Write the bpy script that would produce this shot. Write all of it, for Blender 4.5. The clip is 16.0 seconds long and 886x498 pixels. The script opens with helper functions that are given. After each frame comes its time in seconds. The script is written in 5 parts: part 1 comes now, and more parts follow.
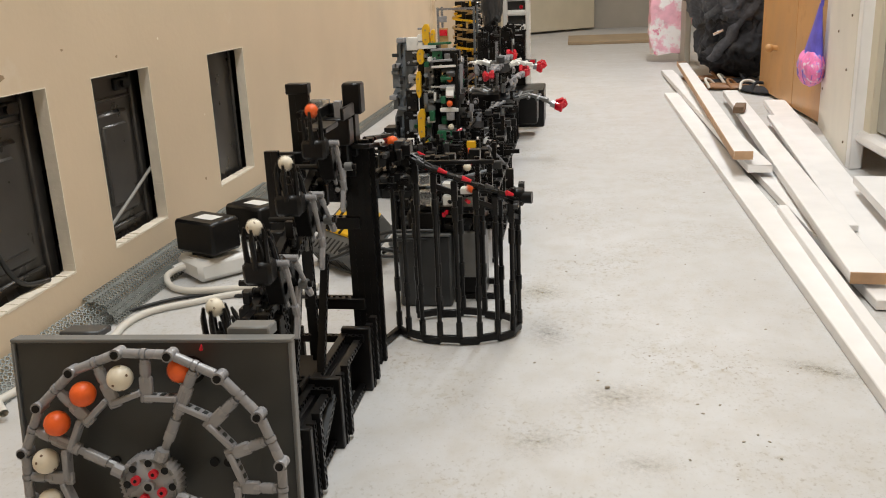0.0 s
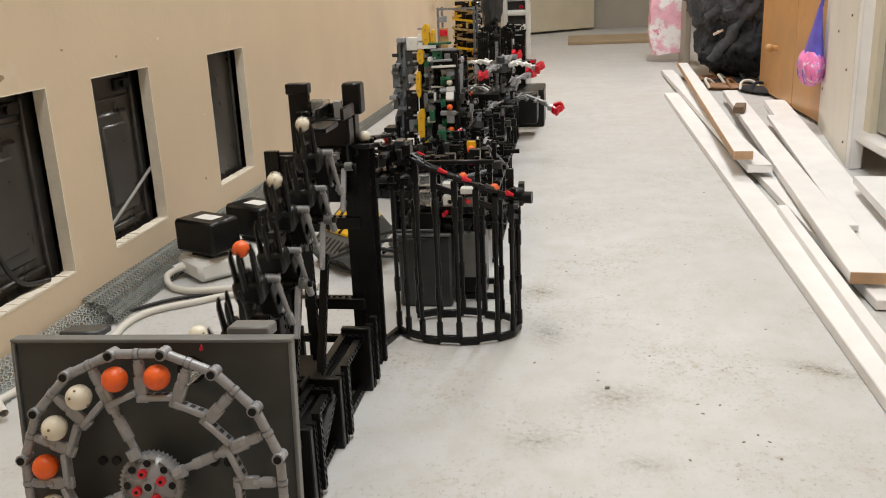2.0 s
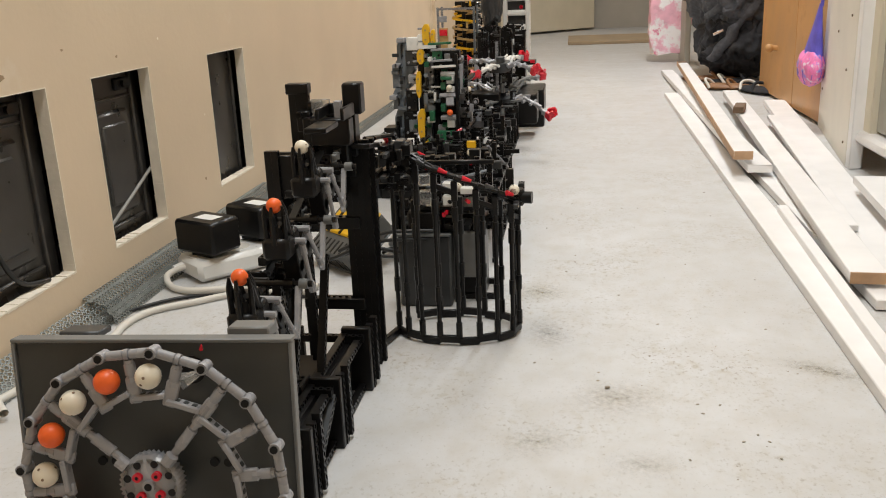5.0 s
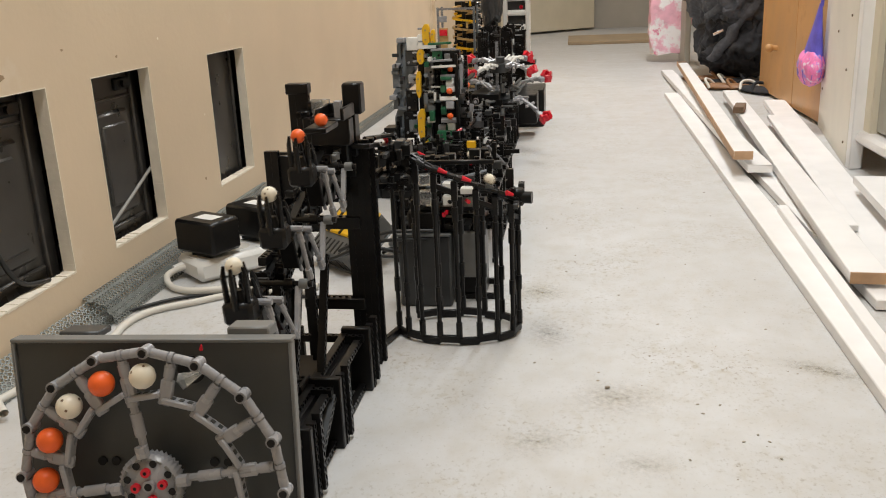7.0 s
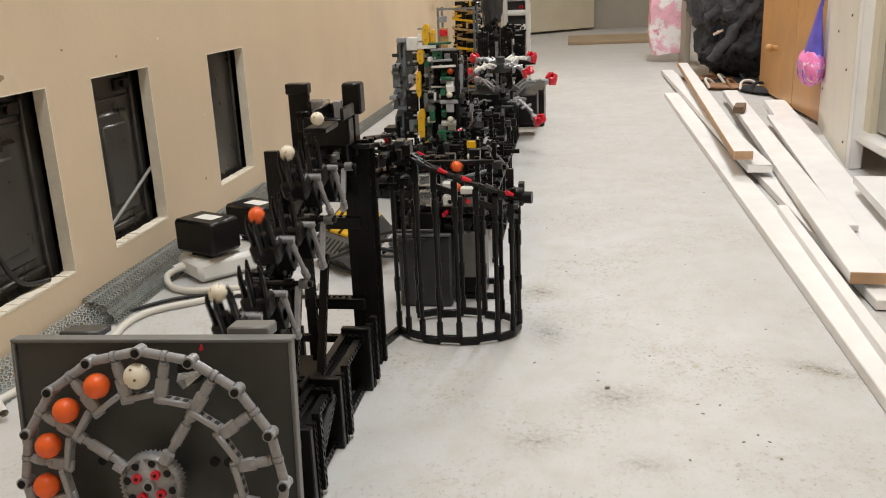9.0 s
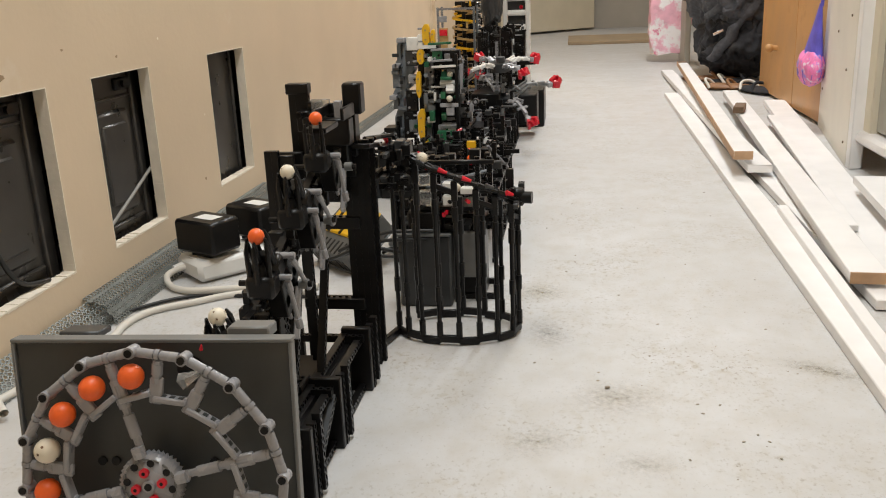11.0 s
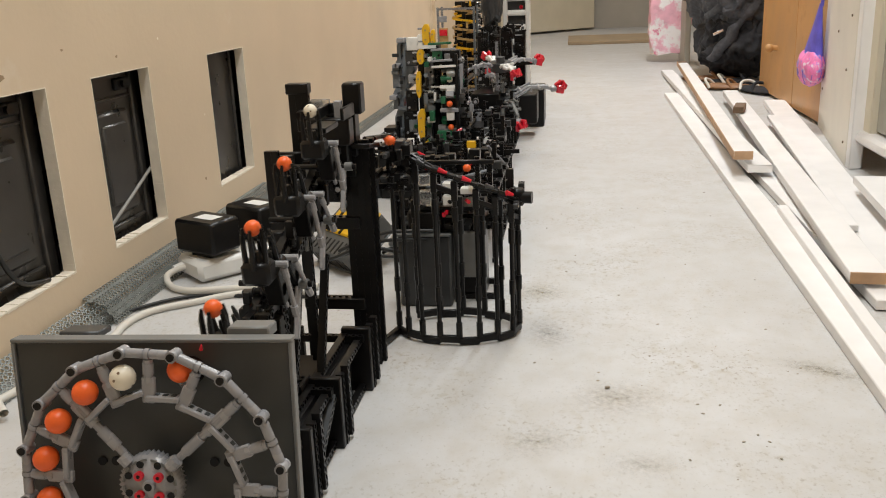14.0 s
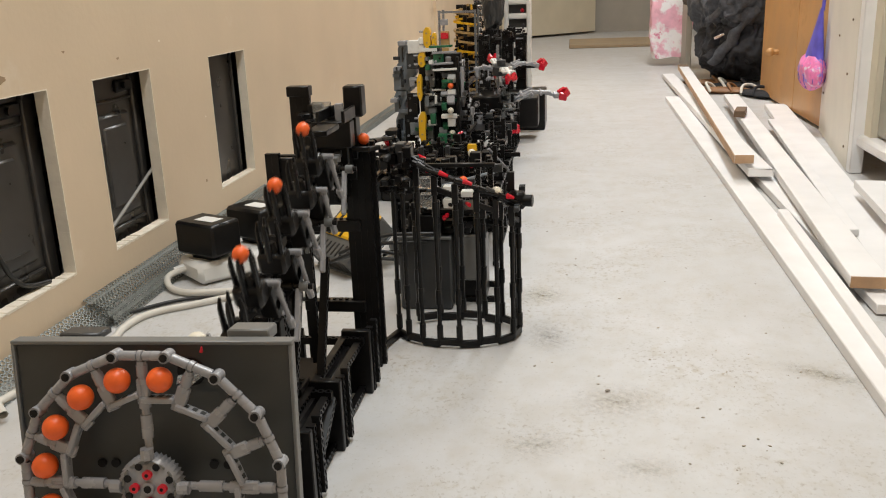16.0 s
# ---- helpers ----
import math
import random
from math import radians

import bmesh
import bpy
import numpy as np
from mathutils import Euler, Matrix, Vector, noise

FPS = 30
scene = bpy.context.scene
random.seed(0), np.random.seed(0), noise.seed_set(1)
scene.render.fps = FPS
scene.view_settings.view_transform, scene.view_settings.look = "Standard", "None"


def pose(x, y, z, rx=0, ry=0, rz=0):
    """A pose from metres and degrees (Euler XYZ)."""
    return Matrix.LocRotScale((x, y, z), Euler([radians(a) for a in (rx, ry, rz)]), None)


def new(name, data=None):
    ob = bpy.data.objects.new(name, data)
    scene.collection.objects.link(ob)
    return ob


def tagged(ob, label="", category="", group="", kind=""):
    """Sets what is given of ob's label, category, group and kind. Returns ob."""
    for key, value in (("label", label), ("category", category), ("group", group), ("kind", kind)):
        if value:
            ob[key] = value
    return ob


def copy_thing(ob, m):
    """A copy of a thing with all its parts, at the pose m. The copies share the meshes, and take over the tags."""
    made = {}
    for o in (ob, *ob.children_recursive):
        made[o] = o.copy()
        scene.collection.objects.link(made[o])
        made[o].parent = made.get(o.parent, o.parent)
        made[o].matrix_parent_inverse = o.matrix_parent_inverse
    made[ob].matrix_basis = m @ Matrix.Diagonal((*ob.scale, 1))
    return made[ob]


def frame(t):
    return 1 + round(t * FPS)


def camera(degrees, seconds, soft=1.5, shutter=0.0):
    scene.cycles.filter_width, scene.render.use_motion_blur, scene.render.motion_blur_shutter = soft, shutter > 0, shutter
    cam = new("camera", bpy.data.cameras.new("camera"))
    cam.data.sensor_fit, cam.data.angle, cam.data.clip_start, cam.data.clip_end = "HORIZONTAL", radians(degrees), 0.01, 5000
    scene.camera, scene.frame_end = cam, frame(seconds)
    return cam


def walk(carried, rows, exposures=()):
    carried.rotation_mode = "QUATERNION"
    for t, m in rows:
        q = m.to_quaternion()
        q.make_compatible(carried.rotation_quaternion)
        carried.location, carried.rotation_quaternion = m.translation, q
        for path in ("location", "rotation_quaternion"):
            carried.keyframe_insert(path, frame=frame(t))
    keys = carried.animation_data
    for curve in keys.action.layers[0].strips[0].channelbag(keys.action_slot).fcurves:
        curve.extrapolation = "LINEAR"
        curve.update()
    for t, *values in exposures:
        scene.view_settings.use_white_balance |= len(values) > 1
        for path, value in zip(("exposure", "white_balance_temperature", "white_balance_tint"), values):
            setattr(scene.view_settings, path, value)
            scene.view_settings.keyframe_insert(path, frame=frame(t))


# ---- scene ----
# camera: stands on a low support, nudged a little at the very end
EYE = Vector((0.0, 0.0, 0.46))
BASE = pose(0, 0, 0, 0, 0, 8.7365) @ pose(0, 0, 0, 90 - 16.8006) @ pose(0, 0, 0, 0, 0, -2.4)
cam = camera(53.66, 16.0, soft=1.05, shutter=0.5)


def view(pitch, yaw, roll):
    return Matrix.Translation(EYE) @ BASE @ pose(0, 0, 0, pitch, yaw, roll)


walk(cam, [(0.0, view(0, 0, 0)), (15.5, view(0, 0, 0)), (15.8, view(0.08, 0.02, 0.08)), (16.0, view(0.19, 0.03, 0.19))])

# light: unseen tubes assumed on the windowless corridor's ceiling, and a faint even fill
scene.view_settings.exposure = 0.13
world = bpy.data.worlds.new("world")
scene.world = world
world.use_nodes = True
world.node_tree.nodes["Background"].inputs[0].default_value = (0.9, 0.88, 0.84, 1)
world.node_tree.nodes["Background"].inputs[1].default_value = 0.15


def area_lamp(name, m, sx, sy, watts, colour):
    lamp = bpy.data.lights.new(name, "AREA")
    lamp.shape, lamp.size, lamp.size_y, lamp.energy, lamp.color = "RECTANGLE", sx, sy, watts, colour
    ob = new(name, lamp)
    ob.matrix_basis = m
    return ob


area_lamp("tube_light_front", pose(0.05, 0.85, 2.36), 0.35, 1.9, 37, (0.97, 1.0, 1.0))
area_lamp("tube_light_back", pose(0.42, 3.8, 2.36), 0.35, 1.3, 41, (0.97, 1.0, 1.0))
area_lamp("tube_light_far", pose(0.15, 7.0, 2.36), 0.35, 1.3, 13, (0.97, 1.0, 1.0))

# ---- materials ----
def material(name, colour, rough=0.5, metal=0.0, vary=0.12, scale=30.0, bump=0.0, bump_scale=200.0, spots=None, coat=0.0, trans=0.0, rough_vary=0.1, spec=0.5):
    m = bpy.data.materials.new(name)
    m.use_nodes = True
    nt = m.node_tree
    b = nt.nodes["Principled BSDF"]
    tc = nt.nodes.new("ShaderNodeTexCoord")
    geo = nt.nodes.new("ShaderNodeObjectInfo")
    n1 = nt.nodes.new("ShaderNodeTexNoise")
    n1.inputs["Scale"].default_value, n1.inputs["Detail"].default_value = scale, 6
    nt.links.new(tc.outputs["Object"], n1.inputs["Vector"])
    ramp = nt.nodes.new("ShaderNodeMapRange")
    ramp.inputs["To Min"].default_value, ramp.inputs["To Max"].default_value = 1 - vary, 1 + vary
    ramp.inputs["From Min"].default_value, ramp.inputs["From Max"].default_value = 0.3, 0.7
    nt.links.new(n1.outputs["Fac"], ramp.inputs["Value"])
    mul = nt.nodes.new("ShaderNodeMixRGB")
    mul.blend_type = "MULTIPLY"
    mul.inputs[0].default_value = 1
    mul.inputs[1].default_value = (*colour, 1)
    nt.links.new(ramp.outputs[0], mul.inputs[2])
    out = mul.outputs[0]
    for (c, sc, lo, hi) in spots or ():
        n2 = nt.nodes.new("ShaderNodeTexNoise")
        n2.inputs["Scale"].default_value, n2.inputs["Detail"].default_value = sc, 9
        n2.inputs["Roughness"].default_value = 0.65
        nt.links.new(tc.outputs["Object"], n2.inputs["Vector"])
        r2 = nt.nodes.new("ShaderNodeMapRange")
        r2.inputs["From Min"].default_value, r2.inputs["From Max"].default_value = lo, hi
        nt.links.new(n2.outputs["Fac"], r2.inputs["Value"])
        mx = nt.nodes.new("ShaderNodeMixRGB")
        mx.inputs[2].default_value = (*c, 1)
        nt.links.new(r2.outputs[0], mx.inputs[0])
        nt.links.new(out, mx.inputs[1])
        out = mx.outputs[0]
    nt.links.new(out, b.inputs["Base Color"])
    rr = nt.nodes.new("ShaderNodeMapRange")
    rr.inputs["To Min"].default_value, rr.inputs["To Max"].default_value = max(0.02, rough - rough_vary), min(1, rough + rough_vary)
    nt.links.new(n1.outputs["Fac"], rr.inputs["Value"])
    nt.links.new(rr.outputs[0], b.inputs["Roughness"])
    b.inputs["Metallic"].default_value = metal
    b.inputs["Specular IOR Level"].default_value = spec
    b.inputs["Coat Weight"].default_value = coat
    b.inputs["Coat Roughness"].default_value = 0.09
    b.inputs["Transmission Weight"].default_value = trans
    if bump:
        nb = nt.nodes.new("ShaderNodeTexNoise")
        nb.inputs["Scale"].default_value, nb.inputs["Detail"].default_value = bump_scale, 4
        nt.links.new(tc.outputs["Object"], nb.inputs["Vector"])
        bp = nt.nodes.new("ShaderNodeBump")
        bp.inputs["Strength"].default_value, bp.inputs["Distance"].default_value = bump, 0.002
        nt.links.new(nb.outputs["Fac"], bp.inputs["Height"])
        nt.links.new(bp.outputs[0], b.inputs["Normal"])
    return m


def floor_crumbs(m):
    """Worn brown specks in patches, and long pale wipe marks across the floor."""
    nt = m.node_tree
    b = nt.nodes["Principled BSDF"]
    old = b.inputs["Base Color"].links[0].from_socket
    tc = nt.nodes.new("ShaderNodeTexCoord")

    def noisy(scale, lo, hi, stretch=(1, 1, 1), detail=6):
        mp = nt.nodes.new("ShaderNodeMapping")
        mp.inputs["Scale"].default_value = stretch
        n = nt.nodes.new("ShaderNodeTexNoise")
        n.inputs["Scale"].default_value, n.inputs["Detail"].default_value, n.inputs["Roughness"].default_value = scale, detail, 0.6
        r = nt.nodes.new("ShaderNodeMapRange")
        r.inputs["From Min"].default_value, r.inputs["From Max"].default_value = lo, hi
        nt.links.new(tc.outputs["Object"], mp.inputs["Vector"])
        nt.links.new(mp.outputs[0], n.inputs["Vector"])
        nt.links.new(n.outputs["Fac"], r.inputs["Value"])
        return r.outputs[0]

    def times(p, q):
        k = nt.nodes.new("ShaderNodeMath")
        k.operation = "MULTIPLY"
        nt.links.new(p, k.inputs[0])
        nt.links.new(q, k.inputs[1])
        return k.outputs[0]

    def over(fac, colour, under):
        x = nt.nodes.new("ShaderNodeMixRGB")
        x.inputs[2].default_value = (*colour, 1)
        nt.links.new(fac, x.inputs[0])
        nt.links.new(under, x.inputs[1])
        return x.outputs[0]

    def part_of(fac, amount):
        k = nt.nodes.new("ShaderNodeMath")
        k.operation = "MULTIPLY"
        k.inputs[1].default_value = amount
        nt.links.new(fac, k.inputs[0])
        return k.outputs[0]

    patches = noisy(5.5, 0.44, 0.66)
    out = over(noisy(5, 0.5, 0.8), (0.60, 0.60, 0.61), old)
    out = over(part_of(noisy(26, 0.45, 0.7, (1.0, 0.8, 1), 10), 0.45), (0.46, 0.43, 0.38), out)
    out = over(part_of(noisy(14, 0.5, 0.75, (1.0, 0.8, 1), 10), 0.5), (0.60, 0.61, 0.63), out)
    out = over(times(part_of(noisy(70, 0.52, 0.72, (1.0, 0.75, 1), 10), 0.75), patches), (0.38, 0.33, 0.24), out)
    out = over(times(part_of(noisy(170, 0.56, 0.66, (1.0, 0.75, 1), 6), 0.8), patches), (0.25, 0.21, 0.15), out)
    out = over(part_of(noisy(240, 0.60, 0.72, (1.0, 0.75, 1), 4), 0.5), (0.3, 0.27, 0.22), out)
    nt.links.new(out, b.inputs["Base Color"])


BLACK = material("black_plastic", (0.0072, 0.0068, 0.0068), 0.33, vary=0.25, scale=60, spec=0.2, coat=0.08)
DARK = material("dark_grey_plastic", (0.035, 0.037, 0.039), 0.38, vary=0.12, scale=40)
PANEL = material("panel_grey_plastic", (0.042, 0.045, 0.044), 0.42, vary=0.1, scale=25, bump=0.05)
EDGE = material("mid_grey_plastic", (0.15, 0.155, 0.155), 0.4, vary=0.1, scale=40)
GREY = material("light_grey_plastic", (0.29, 0.295, 0.315), 0.27, vary=0.1, scale=50)
BLUEGREY = material("blue_grey_plastic", (0.19, 0.215, 0.24), 0.36, vary=0.12, scale=50)
RED = material("red_plastic", (0.62, 0.012, 0.03), 0.28, vary=0.1)
YELLOW = material("yellow_plastic", (0.75, 0.43, 0.015), 0.3, vary=0.1)
GREEN = material("green_plastic", (0.015, 0.12, 0.055), 0.3, vary=0.1)
TAN = material("tan_plastic", (0.45, 0.3, 0.12), 0.35, vary=0.15)
WHITEP = material("white_plastic", (0.75, 0.75, 0.73), 0.3, vary=0.05)
ORANGE = material("orange_ball_plastic", (0.85, 0.13, 0.02), 0.4, vary=0.12, scale=120, bump=0.08, bump_scale=600)
CREAM = material("cream_ball_plastic", (0.75, 0.7, 0.58), 0.4, vary=0.08, scale=120)
CLEAR = material("clear_plastic", (0.8, 0.82, 0.82), 0.15, vary=0.03, trans=0.85)
WALL = material("beige_wall_paint", (0.66, 0.53, 0.38), 0.75, vary=0.05, scale=4, bump=0.15, bump_scale=90,
                spots=[((0.42, 0.3, 0.18), 3.2, 0.66, 0.78), ((0.36, 0.25, 0.15), 15, 0.715, 0.76), ((0.72, 0.62, 0.5), 7, 0.62, 0.8)], rough_vary=0.08)
PLASTER = material("broken_plaster", (0.80, 0.72, 0.60), 0.9, vary=0.06, scale=40, bump=0.3, bump_scale=120)
FLOOR = material("worn_grey_floor", (0.53, 0.525, 0.52), 0.5, vary=0.03, scale=2.5, rough_vary=0.05, bump=0.06, bump_scale=60,
                 spots=[((0.56, 0.56, 0.56), 3, 0.45, 0.7), ((0.47, 0.42, 0.33), 6, 0.66, 0.8)])
floor_crumbs(FLOOR)
CEIL = material("ceiling_paint", (0.75, 0.72, 0.66), 0.85, vary=0.04)
DOORP = material("cream_door_paint", (0.66, 0.6, 0.47), 0.55, vary=0.05, scale=6)
GREYW = material("grey_far_wall", (0.42, 0.39, 0.34), 0.7, vary=0.06, scale=6)
WOOD = material("orange_pine", (0.56, 0.30, 0.11), 0.42, vary=0.12, scale=7, spots=[((0.46, 0.22, 0.07), 9, 0.56, 0.75)])
RAW = material("raw_wood_edge", (0.50, 0.32, 0.19), 0.7, vary=0.2, scale=30)
DIRTW = material("old_brown_wood", (0.16, 0.1, 0.06), 0.75, vary=0.3, scale=40)
BOARD = material("white_painted_wood", (0.83, 0.815, 0.81), 0.45, vary=0.05, scale=12, bump=0.08, bump_scale=80,
                 spots=[((0.5, 0.42, 0.33), 22, 0.72, 0.8)])
CABW = material("white_cabinet_paint", (0.76, 0.72, 0.64), 0.5, vary=0.05, scale=8, spots=[((0.2, 0.13, 0.08), 26, 0.76, 0.79)])
STEEL = material("galvanised_steel", (0.20, 0.215, 0.205), 0.5, 0.3, vary=0.2, scale=70)
CHROME = material("bright_metal", (0.75, 0.74, 0.72), 0.22, 0.9, vary=0.1)
CABLE = material("white_cable", (0.66, 0.63, 0.57), 0.5, vary=0.05)
CABLEB = material("black_cable", (0.014, 0.014, 0.014), 0.45)
CLOTH = material("dark_cloth", (0.022, 0.022, 0.026), 0.95, vary=0.3, scale=60, bump=0.5, bump_scale=500)
# blue-grey lifted above CLOTH, so the heap's upper folds carry their highlights
CLOTH2 = material("dark_blue_grey_cloth", (0.075, 0.078, 0.09), 0.95, vary=0.3, scale=60, bump=0.5, bump_scale=500)
PINK = material("pink_bag_plastic", (0.82, 0.45, 0.55), 0.3, vary=0.1, spots=[((0.88, 0.84, 0.85), 7, 0.50, 0.56), ((0.72, 0.25, 0.36), 13, 0.60, 0.64), ((0.85, 0.6, 0.15), 6, 0.66, 0.69)])
PINK2 = material("pink_sponge", (0.88, 0.22, 0.52), 0.45, vary=0.2, scale=60, spots=[((0.35, 0.25, 0.75), 30, 0.56, 0.60), ((0.92, 0.75, 0.88), 45, 0.55, 0.62)])
BLUEB = material("blue_net_bag", (0.13, 0.11, 0.62), 0.45, vary=0.2)
GLASS = material("dark_glass", (0.33, 0.32, 0.28), 0.14, vary=0.05)
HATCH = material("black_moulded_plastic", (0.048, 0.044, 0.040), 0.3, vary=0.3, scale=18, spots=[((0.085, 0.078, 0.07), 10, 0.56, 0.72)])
LEATHER = material("brown_leather", (0.25, 0.12, 0.05), 0.55, vary=0.2)
LABEL = material("white_label", (0.75, 0.75, 0.72), 0.5, vary=0.02)

# ---- builders ----
S = 0.008


def box(bm, c, size, m=None, bevel=0.0):
    mat = Matrix.Translation(c) @ (m or Matrix.Identity(4)) @ Matrix.Diagonal((*size, 1))
    made = bmesh.ops.create_cube(bm, size=1, matrix=mat)
    if bevel:
        edges = list({e for v in made["verts"] for e in v.link_edges})
        bmesh.ops.bevel(bm, geom=edges, offset=bevel, segments=1, affect="EDGES", profile=0.5)


def rod(bm, a, b, r, seg=8, r2=None):
    a, b = Vector(a), Vector(b)
    d = b - a
    m = Matrix.Translation((a + b) / 2) @ d.to_track_quat("Z", "Y").to_matrix().to_4x4()
    bmesh.ops.create_cone(bm, cap_ends=True, segments=seg, radius1=r, radius2=r if r2 is None else r2, depth=d.length, matrix=m)


def ball_mesh(bm, c, r, u=20, v=12):
    bmesh.ops.create_uvsphere(bm, u_segments=u, v_segments=v, radius=r, matrix=Matrix.Translation(c))


def bar(bm, a, b, w, h, bevel=0.0008, up=(0, 0, 1)):
    """A squared bar from a to b, w across and h along up."""
    a, b = Vector(a), Vector(b)
    y = (b - a).normalized()
    x = y.cross(Vector(up)).normalized()
    z = x.cross(y)
    m = Matrix((x, y, z)).transposed().to_4x4()
    box(bm, (a + b) / 2, (w, (b - a).length, h), m, bevel)


def smooth_all(bm, angle=40):
    for f in bm.faces:
        f.smooth = True
    for e in bm.edges:
        if len(e.link_faces) != 2 or e.calc_face_angle(0) > radians(angle):
            e.smooth = False


def part(name, bm, mat, parent=None, label=""):
    me = bpy.data.meshes.new(name)
    smooth_all(bm)
    bm.to_mesh(me)
    bm.free()
    me.materials.append(mat)
    ob = new(name, me)
    ob.parent = parent
    if label:
        ob["label"] = label
    return ob


def share(name, me, m, parent):
    ob = new(name, me)
    ob.parent = parent
    ob.matrix_basis = m
    return ob


def thing(name, label, category, m=None, group="", kind=""):
    ob = new(name)
    if m:
        ob.matrix_basis = m
    return tagged(ob, label, category, group, kind)


def solid(name, bm, mat, label, category, kind="", group=""):
    return tagged(part(name, bm, mat), label, category, group, kind)


def tube(name, pts, r, mat, parent=None):
    cu = bpy.data.curves.new(name, "CURVE")
    cu.dimensions, cu.bevel_depth, cu.bevel_resolution, cu.resolution_u = "3D", r, 2, 6
    sp = cu.splines.new("NURBS")
    sp.points.add(len(pts) - 1)
    for p, q in zip(sp.points, pts):
        p.co = (*q, 1)
    sp.use_endpoint_u, sp.order_u = True, 3
    tmp = bpy.data.objects.new(name, cu)
    scene.collection.objects.link(tmp)
    dg = bpy.context.evaluated_depsgraph_get()
    me = bpy.data.meshes.new_from_object(tmp.evaluated_get(dg))
    bpy.data.objects.remove(tmp)
    me.materials.clear()
    me.materials.append(mat)
    for p in me.polygons:
        p.use_smooth = True
    ob = new(name, me)
    ob.parent = parent
    return ob


BEAMS = {}


def beam_mesh(n, mat):
    """A perforated toy beam of n holes along +y from the origin, holes along x."""
    if (n, mat.name) in BEAMS:
        return BEAMS[n, mat.name]
    v, f = [], []
    h, w = S * 0.49, S * 0.49
    for i in range(n):
        cy = (i + 0.5) * S
        k = len(v)
        for sx in (-w, w):
            for j in range(8):
                a = 2 * math.pi * (j + 0.5) / 8
                v.append((sx, cy + 0.0024 * math.cos(a), 0.0024 * math.sin(a)))
            for j in range(8):
                a = 2 * math.pi * (j + 0.5) / 8
                q = max(abs(math.cos(a)), abs(math.sin(a)))
                v.append((sx, cy + S / 2 * math.cos(a) / q, h * math.sin(a) / q))
        for j in range(8):
            g = (j + 1) % 8
            f.append((k + j, k + g, k + 8 + g, k + 8 + j))
            f.append((k + 16 + g, k + 16 + j, k + 24 + j, k + 24 + g))
            f.append((k + g, k + j, k + 16 + j, k + 16 + g))
        c = len(v)
        v += [(0, cy + 0.0024 * math.cos(2 * math.pi * (j + 0.5) / 8), 0.0024 * math.sin(2 * math.pi * (j + 0.5) / 8)) for j in range(8)]
        f.append(tuple(range(c, c + 8)))
    k = len(v)
    L = n * S
    v += [(x, y, z) for x in (-w, w) for y in (0, L) for z in (-h, h)]
    f += [(k, k + 1, k + 5, k + 4), (k + 2, k + 6, k + 7, k + 3), (k, k + 4, k + 6, k + 2), (k + 1, k + 3, k + 7, k + 5)]
    me = bpy.data.meshes.new("beam")
    me.from_pydata(v, [], f)
    me.materials.append(mat)
    BEAMS[n, mat.name] = me
    return me


def beam(parent, a, b, mat=None, face="x", name="beam"):
    """A perforated beam from a to b whose holes look along the given axis."""
    a, b = Vector(a), Vector(b)
    n = max(1, round((b - a).length / S))
    y = (b - a).normalized()
    x = Vector((1, 0, 0)) if face == "x" else Vector((0, 1, 0)) if face == "y" else Vector((0, 0, 1))
    x = (x - y * x.dot(y)).normalized()
    z = x.cross(y)
    m = Matrix((x, y, z)).transposed().to_4x4()
    m.translation = a
    return share(name, beam_mesh(n, mat or BLACK), m, parent)


BITS = {}


def bit_mesh(kind, mat):
    """Small toy pieces along +z that machines are dressed with."""
    if (kind, mat.name) in BITS:
        return BITS[kind, mat.name]
    bm = bmesh.new()
    if kind == "peg":
        rod(bm, (0, 0, -0.005), (0, 0, 0.005), 0.0024, 8)
        rod(bm, (0, 0, -0.0008), (0, 0, 0.0008), 0.0031, 8)
    elif kind == "bush":
        rod(bm, (0, 0, -0.004), (0, 0, 0.004), 0.0030, 10)
        rod(bm, (0, 0, 0.0022), (0, 0, 0.004), 0.0038, 10)
        rod(bm, (0, 0, -0.004), (0, 0, -0.0022), 0.0038, 10)
    elif kind == "axle":
        bar(bm, (0, -0.016, 0), (0, 0.016, 0), 0.0044, 0.0016, 0.0003)
        bar(bm, (0, -0.016, 0), (0, 0.016, 0), 0.0016, 0.0044, 0.0003)
    elif kind == "connector":
        rod(bm, (0, 0, -0.004), (0, 0, 0.004), 0.0038, 10)
        bar(bm, (0, 0.003, 0), (0, 0.014, 0), 0.0070, 0.0062, 0.0008)
    elif kind == "plate":
        box(bm, (0, 0, 0), (0.0078, 0.0158, 0.0032), None, 0.0003)
        for y in (-0.004, 0.004):
            rod(bm, (0, y, 0.0016), (0, y, 0.0033), 0.0024, 8)
    elif kind == "tile":
        box(bm, (0, 0, 0), (0.0078, 0.0238, 0.0032), None, 0.0004)
    me = bpy.data.meshes.new(kind)
    smooth_all(bm)
    bm.to_mesh(me)
    bm.free()
    me.materials.append(mat)
    BITS[kind, mat.name] = me
    return me


TURNS = [pose(0, 0, 0, a, b, c) for a in (0, 90) for b in (0, 90) for c in (0, 90, 180)]


